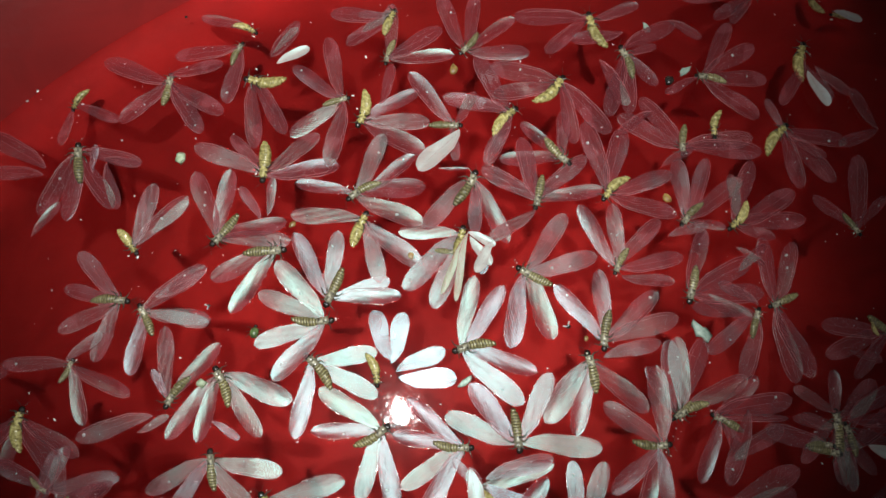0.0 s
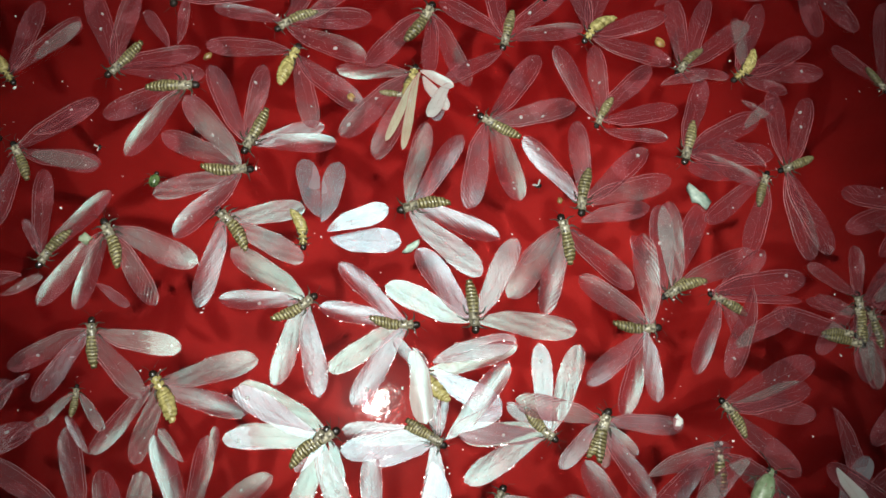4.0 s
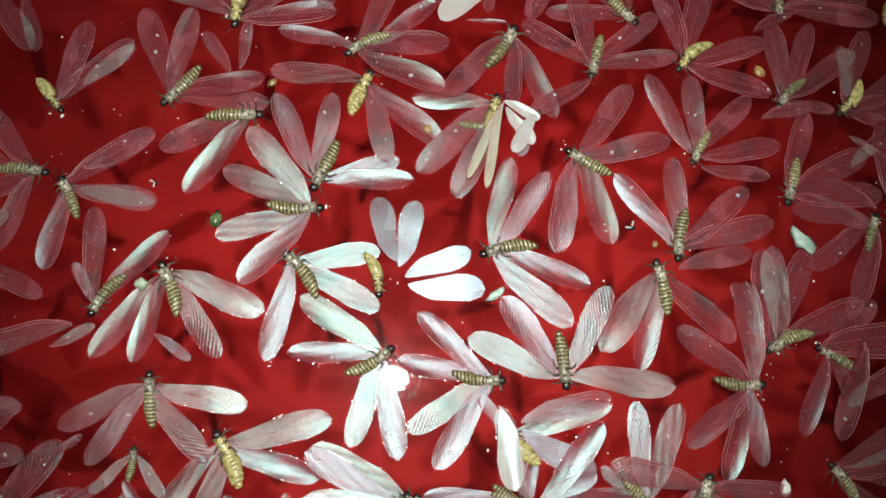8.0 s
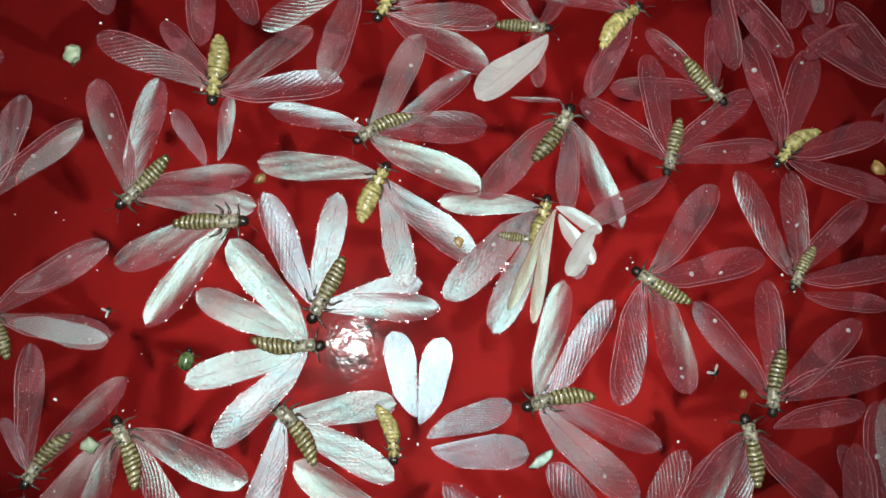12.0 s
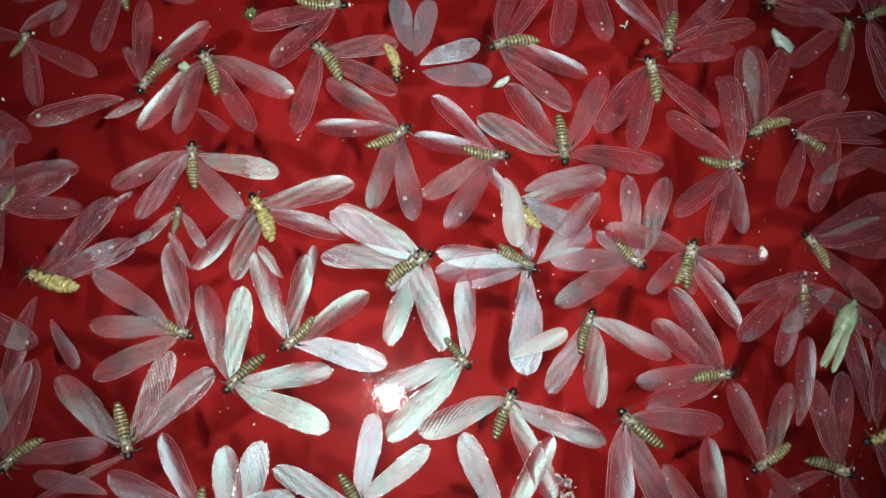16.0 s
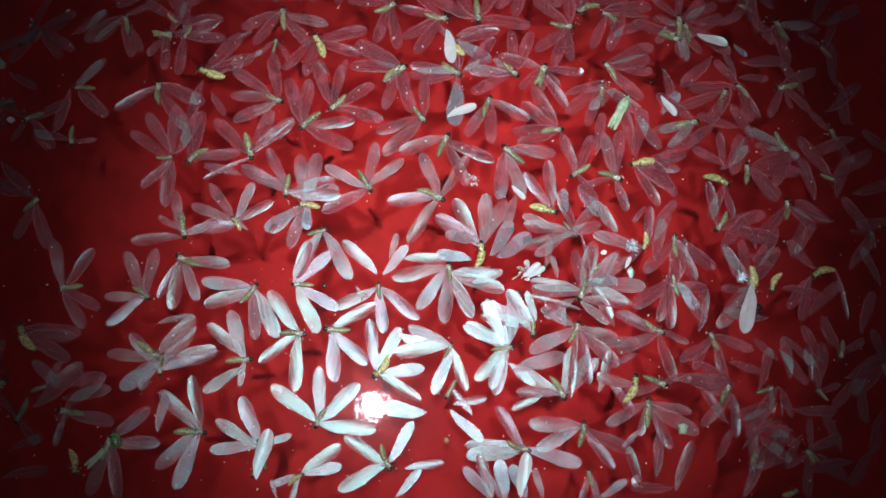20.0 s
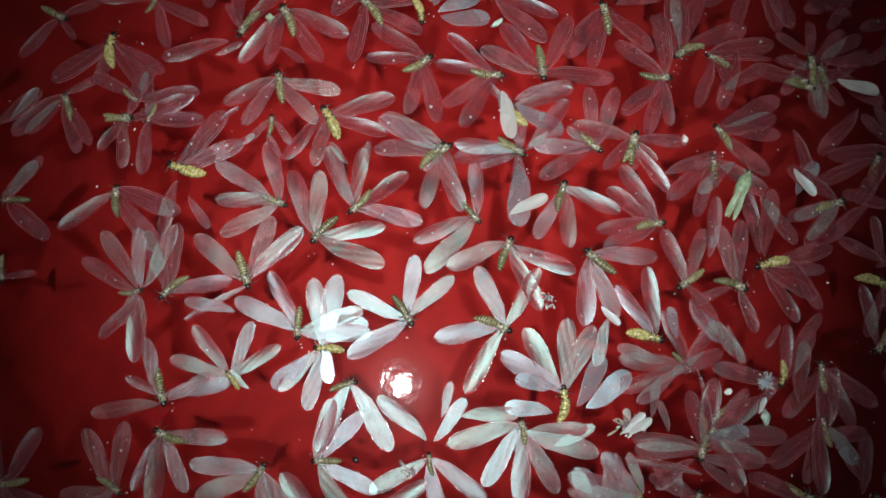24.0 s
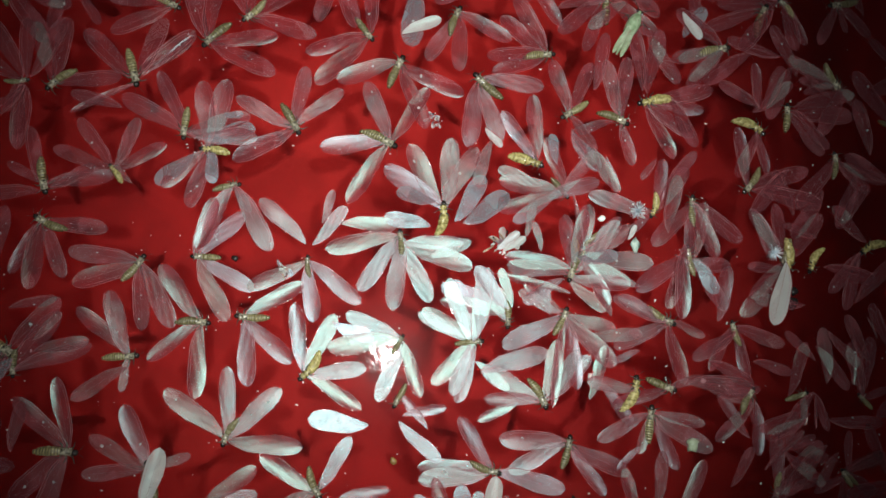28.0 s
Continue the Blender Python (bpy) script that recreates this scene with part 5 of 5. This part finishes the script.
loose_wing(51.2, 34.8, 172, 19.3)
loose_wing(-117.3, 119.4, -102, 16.8)
loose_wing(-114.2, 118.4, -41, 14.5)
loose_wing(-116.4, 119.8, 46, 14.7)
loose_wing(-130.5, 143.6, -35, 16.9)
loose_wing(-130.5, 143.6, -121, 17.4)
loose_wing(-100.2, 149.3, -142, 17.6)
loose_wing(-100.3, 149.8, 24, 10.1)
loose_wing(-100.1, 148.2, -76, 16.3)
loose_wing(-85.6, 122.5, -23, 18.7)
loose_wing(-80.1, 94.6, 148, 16.9)
loose_wing(-79.8, 95.3, 120, 18.1)
loose_wing(-78.6, 95.3, 94, 16.3)
loose_wing(-77.8, 95.3, 64, 18.5)
loose_wing(-79.0, 93.1, -133, 14.8)
loose_wing(-79.0, 93.1, -94, 17.6)
loose_wing(-33.0, 80.2, 14, 14.6, "bluish")
loose_wing(-34.9, 76.0, -139, 12.9, "bluish")
loose_wing(-30.9, 78.1, -82, 10.2, "bluish")
loose_wing(102.7, 115.3, 53, 11.9, "bluish")
loose_wing(136.1, 95.7, 15, 19.7)
loose_wing(136.1, 95.0, -47, 15.5)
loose_wing(122.5, 70.5, -9, 21.6)
loose_wing(150.1, 79.7, -22, 15.3)
termite(169.0, 112.4, 102, 7.0, ((-60, 14.7), (138, 11.4),))
termite(-82.6, 42.0, -43, 8.0, ((-177, 14.3), (-141, 16.0), (84, 17.1), (117, 17.8),))
loose_wing(-77.8, 21.1, -142, 15.7, "bluish")
termite(-113.6, 12.8, 12, 6.5, ((10, 20.5), (35, 15.0), (61, 9.8),))
debris(-90.7, -5.3, 3.7, "beetle")
loose_wing(-89.0, -3.4, 44, 12.0)
loose_wing(-87.9, -5.3, -5, 11.2)
loose_wing(40.3, 26.6, 109, 18.1)
loose_wing(39.3, 26.6, 149, 15.2)
loose_wing(40.3, 25.6, -108, 14.5)
loose_wing(41.3, 26.6, 78, 20.8)
loose_wing(139.0, 13.1, -69, 11.7)
loose_wing(139.0, 13.1, -126, 18.2)
termite(146.7, -8.0, 120, 6.5, ((-94, 15.3), (-35, 16.9), (23, 14.8),))
termite(179.0, 22.3, 97, 6.5, ((-139, 16.2), (102, 14.2),))
loose_wing(168.7, 16.2, -85, 16.0)
loose_wing(169.8, 16.2, -139, 15.4)
body(143.9, -21.9, 24, 7.0)
loose_wing(164.5, 55.6, -80, 18.2, "narrow")
loose_wing(-47.6, 98.0, 43, 15.8, "narrow")
loose_wing(-51.2, 94.7, -153, 18.4, "narrow")
termite(151.8, 101.1, -53, 9.4, ((-165, 10.8), (-42, 12.0), (154, 15.1),))
loose_wing(69.2, 86.0, -55, 13.7, "bluish")
loose_wing(69.5, 68.0, -79, 15.5, "narrow")
termite(147.2, -8.1, 131, 6.5, ((-152, 10.9), (26, 12.7), (84, 12.1),))
loose_wing(145.9, -6.1, 163, 14.0)
loose_wing(67.3, 33.7, -99, 25.2, "narrow")
loose_wing(67.3, 34.5, -47, 20.1)
loose_wing(67.3, 33.7, -81, 20.4)
loose_wing(-78.2, 243.1, -104, 10.2)
loose_wing(-77.5, 243.9, -20, 12.5)
loose_wing(-53.6, 251.7, 10, 14.7)
# four glints of the meniscus at the waterline, put in as white lumps
debris(-63.5, 270.5, 1.3, "white")
debris(-77.7, 257.3, 0.9, "white")
debris(-87.5, 248.5, 0.7, "white")
debris(-90.0, 245.9, 0.6, "white")
debris(-49.3, 268.1, 0.6, "dark")
loose_wing(67.1, 254.6, 25, 16.1)
loose_wing(116.0, 249.7, -122, 14.8)
loose_wing(115.9, 248.8, -60, 12.4)
loose_wing(93.8, 205.9, 97, 13.1)
loose_wing(125.6, 263.3, -22, 8.1, "white")
loose_wing(133.3, 229.8, 118, 12.9)
loose_wing(133.3, 229.8, -159, 12.1)
loose_wing(-77.1, 178.0, 37, 10.9)
loose_wing(22.8, 206.0, -28, 7.9, "white")
loose_wing(29.1, 203.3, -122, 9.2, "white")
loose_wing(27.7, 203.1, -103, 8.2, "bluish")
loose_wing(20.4, 147.7, -82, 14.5, "white")
loose_wing(24.3, 143.9, -34, 15.7, "bluish")
loose_wing(23.8, 126.4, -91, 17.9, "bluish")
loose_wing(131.8, 12.1, 69, 16.3)
loose_wing(164.1, 16.4, 26, 17.3)
loose_wing(61.6, 66.3, 21, 16.7)
loose_wing(129.7, -3.1, -41, 14.9)
loose_wing(132.3, 111.0, 165, 16.9)
loose_wing(140.0, 171.8, -83, 18.5)
loose_wing(92.6, -17.9, 81, 15.1)
loose_wing(76.8, 15.7, -51, 15.2)
loose_wing(135.6, 138.3, 2, 17.8)
loose_wing(173.8, 131.1, -84, 17.9)
loose_wing(176.6, 4.4, -111, 16.0)
loose_wing(181.2, 49.7, 111, 16.0)
loose_wing(87.8, -21.5, 109, 14.7)
loose_wing(98.1, 97.3, -62, 16.6)
loose_wing(89.8, 158.6, -110, 19.1)
loose_wing(152.2, 103.8, -116, 18.2)
loose_wing(148.0, 151.9, 12, 18.6)
loose_wing(62.1, 11.5, 54, 15.9)
loose_wing(99.2, 49.4, -3, 16.4)
loose_wing(65.3, 122.3, 18, 17.6)
loose_wing(171.7, -8.8, -130, 16.3)
loose_wing(104.7, 50.7, 77, 16.8)
loose_wing(73.7, 11.0, 71, 15.6)
loose_wing(168.4, 155.3, 22, 19.2)
loose_wing(136.5, 108.4, -117, 18.3)
loose_wing(73.2, 28.4, 2, 16.1)
loose_wing(138.2, 6.9, -165, 16.4)
loose_wing(113.2, 147.8, 32, 18.9)
loose_wing(172.4, 129.4, 90, 18.5)
loose_wing(172.2, 32.2, 70, 17.0)
loose_wing(74.0, 82.3, -56, 16.3)
loose_wing(178.2, 107.4, -162, 18.1)
loose_wing(190.9, 74.3, -175, 17.6)
loose_wing(154.8, 76.5, -110, 17.6)
loose_wing(124.2, 140.3, -135, 18.9)
loose_wing(144.3, 71.3, -125, 17.6)
loose_wing(75.9, 98.4, 77, 17.7)
loose_wing(168.1, 82.9, 72, 18.1)
loose_wing(156.8, 21.4, 117, 15.4)
loose_wing(159.2, 82.3, 101, 17.1)
loose_wing(96.9, 57.7, 79, 17.0)
loose_wing(137.1, 105.0, 114, 17.0)
loose_wing(119.9, 0.4, 126, 15.0)
loose_wing(160.1, -9.7, 109, 14.9)
loose_wing(122.2, 65.3, -63, 15.9)
loose_wing(163.9, -13.2, -173, 16.2)
loose_wing(143.4, 15.7, 92, 15.8)
loose_wing(111.3, 32.8, 77, 16.4)
loose_wing(103.8, 134.4, -73, 17.6)
loose_wing(123.4, 111.5, -147, 18.0)
loose_wing(123.0, -24.3, 60, 15.5)
loose_wing(88.8, 42.4, 158, 15.9)
loose_wing(174.8, 85.7, 15, 18.0)
loose_wing(98.8, -21.1, -179, 15.5)
loose_wing(143.6, 5.4, -4, 16.0)
loose_wing(92.3, 115.5, -58, 16.8)
loose_wing(193.8, 99.9, 139, 16.7)
loose_wing(134.1, 77.2, -132, 17.7)
loose_wing(143.5, 48.8, -12, 16.4)
loose_wing(165.8, 74.3, 152, 16.3)
tuft(88.4, 63.7, 3.6)
tuft(128.6, 52.7, 3.2)
debris(133.9, 38.3, 2.6, "dark")
debris(134.7, 41.7, 1.8, "dark")
loose_wing(-33.4, 47.6, 75, 17.4)
loose_wing(-32.9, 48.0, 46, 17.2)
loose_wing(-73.7, 64.7, -175, 17.5)
loose_wing(-71.4, 65.7, 29, 12.9)
loose_wing(21.9, 53.5, -20, 20.4)
loose_wing(21.5, 52.7, 3, 17.1)
loose_wing(68.4, 40.2, 166, 21.3, "narrow")
loose_wing(101.9, 15.4, -2, 18.7)
loose_wing(87.3, 13.9, 172, 14.4)
termite(-99.6, 170.8, -29, 8.9, ((-133, 16.1), (-58, 7.6), (22, 11.5),))
termite(-135.8, 115.4, 25, 7.8, ((-151, 10.8), (-110, 15.1), (169, 13.9), ))
# two narrow wings added as the limbs of a dark long-legged tangle
loose_wing(-135.7, 136.1, 68, 22.0, "narrow")
loose_wing(-135.4, 137.4, -155, 9.5, "narrow")
body(-126.3, 157.0, -132, 8.9)
loose_wing(-145.3, 158.5, -19, 13.1)
loose_wing(-138.1, 163.1, -77, 6.1, "narrow")
loose_wing(-118.7, 141.2, 38, 15.6)
loose_wing(-127.2, 140.9, 38, 8.4)
loose_wing(-151.3, 127.1, 18, 10.3)
loose_wing(-128.0, 101.2, -40, 8.4)
loose_wing(-130.3, 78.8, 159, 14.0)
loose_wing(-138.1, 91.7, -47, 17.5)
body(-127.5, 16.0, 57, 11.8)
loose_wing(-145.4, 45.4, -43, 11.7)
loose_wing(-132.5, 26.9, -69, 9.6, "narrow")
loose_wing(-123.7, 29.6, 0, 16.8)
# two gnats and two beads added as the body of that dark tangle
debris(-132.8, 145.4, 2.6, "bug")
debris(-134.8, 138.2, 2.8, "bug")
debris(-133.6, 141.6, 1.6, "dark")
debris(-136.9, 136.5, 1.4, "dark")
debris(-143.4, 128.7, 3.0, "seed")
debris(-137.0, 107.2, 2.2, "white")
debris(-141.7, 71.8, 2.6, "pale")
debris(-121.1, 150.8, 1.2, "white")
# -- end of floating things
air_between_wings()


def froth_specks():
    """Bubbles, dust and painted sparkles on the water, too many and too small to tell apart, thickest round the
    insects.
    """
    q = random.Random(31)
    verts, faces, n = [], [], 6
    spots = []
    for _ in range(420):
        a, d = q.uniform(0, 2 * math.pi), (RADIUS - 0.01) * math.sqrt(q.random())
        spots.append((CX + d * math.cos(a), CY + d * math.sin(a)))
    # sparkles round the insects, put in as plain white specks among the bubbles
    for x, y in AFLOAT:
        for _ in range(q.choice((1, 3, 5, 8))):
            a, d = q.uniform(0, 2 * math.pi), abs(q.gauss(0, 3.2)) * MM
            spots.append((x + d * math.cos(a), y + d * math.sin(a)))
    for x, y in spots:
        r = q.choice((0.07, 0.09, 0.12, 0.16, 0.22)) * MM
        long, turn = q.choice((1.0, 1.0, 1.6, 2.2)), q.uniform(0, math.pi)
        base = len(verts)
        for z, k in ((0.0, 1.0), (0.55, 0.75)):
            for i in range(n):
                t = 2 * math.pi * i / n
                u, v = r * k * long * math.cos(t), r * k * math.sin(t)
                verts.append((x + u * math.cos(turn) - v * math.sin(turn), y + u * math.sin(turn) + v * math.cos(turn), r * z))
        verts.append((x, y, r * 0.8))
        for i in range(n):
            j = (i + 1) % n
            faces.append((base + i, base + j, base + n + j, base + n + i))
            faces.append((base + n + i, base + n + j, base + 2 * n))
    ob = new("froth_specks", mesh_of("froth_specks", verts, faces, [WHITE]))
    return tagged(ob, "tiny white bubbles, dust specks and painted sparkles on the water", "froth", kind="stuff")


froth_specks()


def motions():
    """The torch, held over the phone, goes along with it and drifts a little aside."""
    rows = []
    for t, m in PATH:
        k = max(i for i in range(len(TORCH_DRIFT) - 1) if TORCH_DRIFT[i][0] <= t)
        (t0, x0, y0, a0), (t1, x1, y1, a1) = TORCH_DRIFT[k:k + 2]
        f = (t - t0) / (t1 - t0)
        eye = m.translation + Vector((x0 + (x1 - x0) * f, y0 + (y1 - y0) * f, 0)) * MM + Vector((0, 0, TORCH_LIFT))
        way = m.to_3x3() @ Vector((TORCH_AIM[0], TORCH_AIM[1], -1))
        spot = m.translation - way * (m.translation.z / way.z) + Vector(((a0 + (a1 - a0) * f) * MM, 0, 0))
        rows.append((t, look(eye, spot)))
    walk(TORCH, rows)

motions()
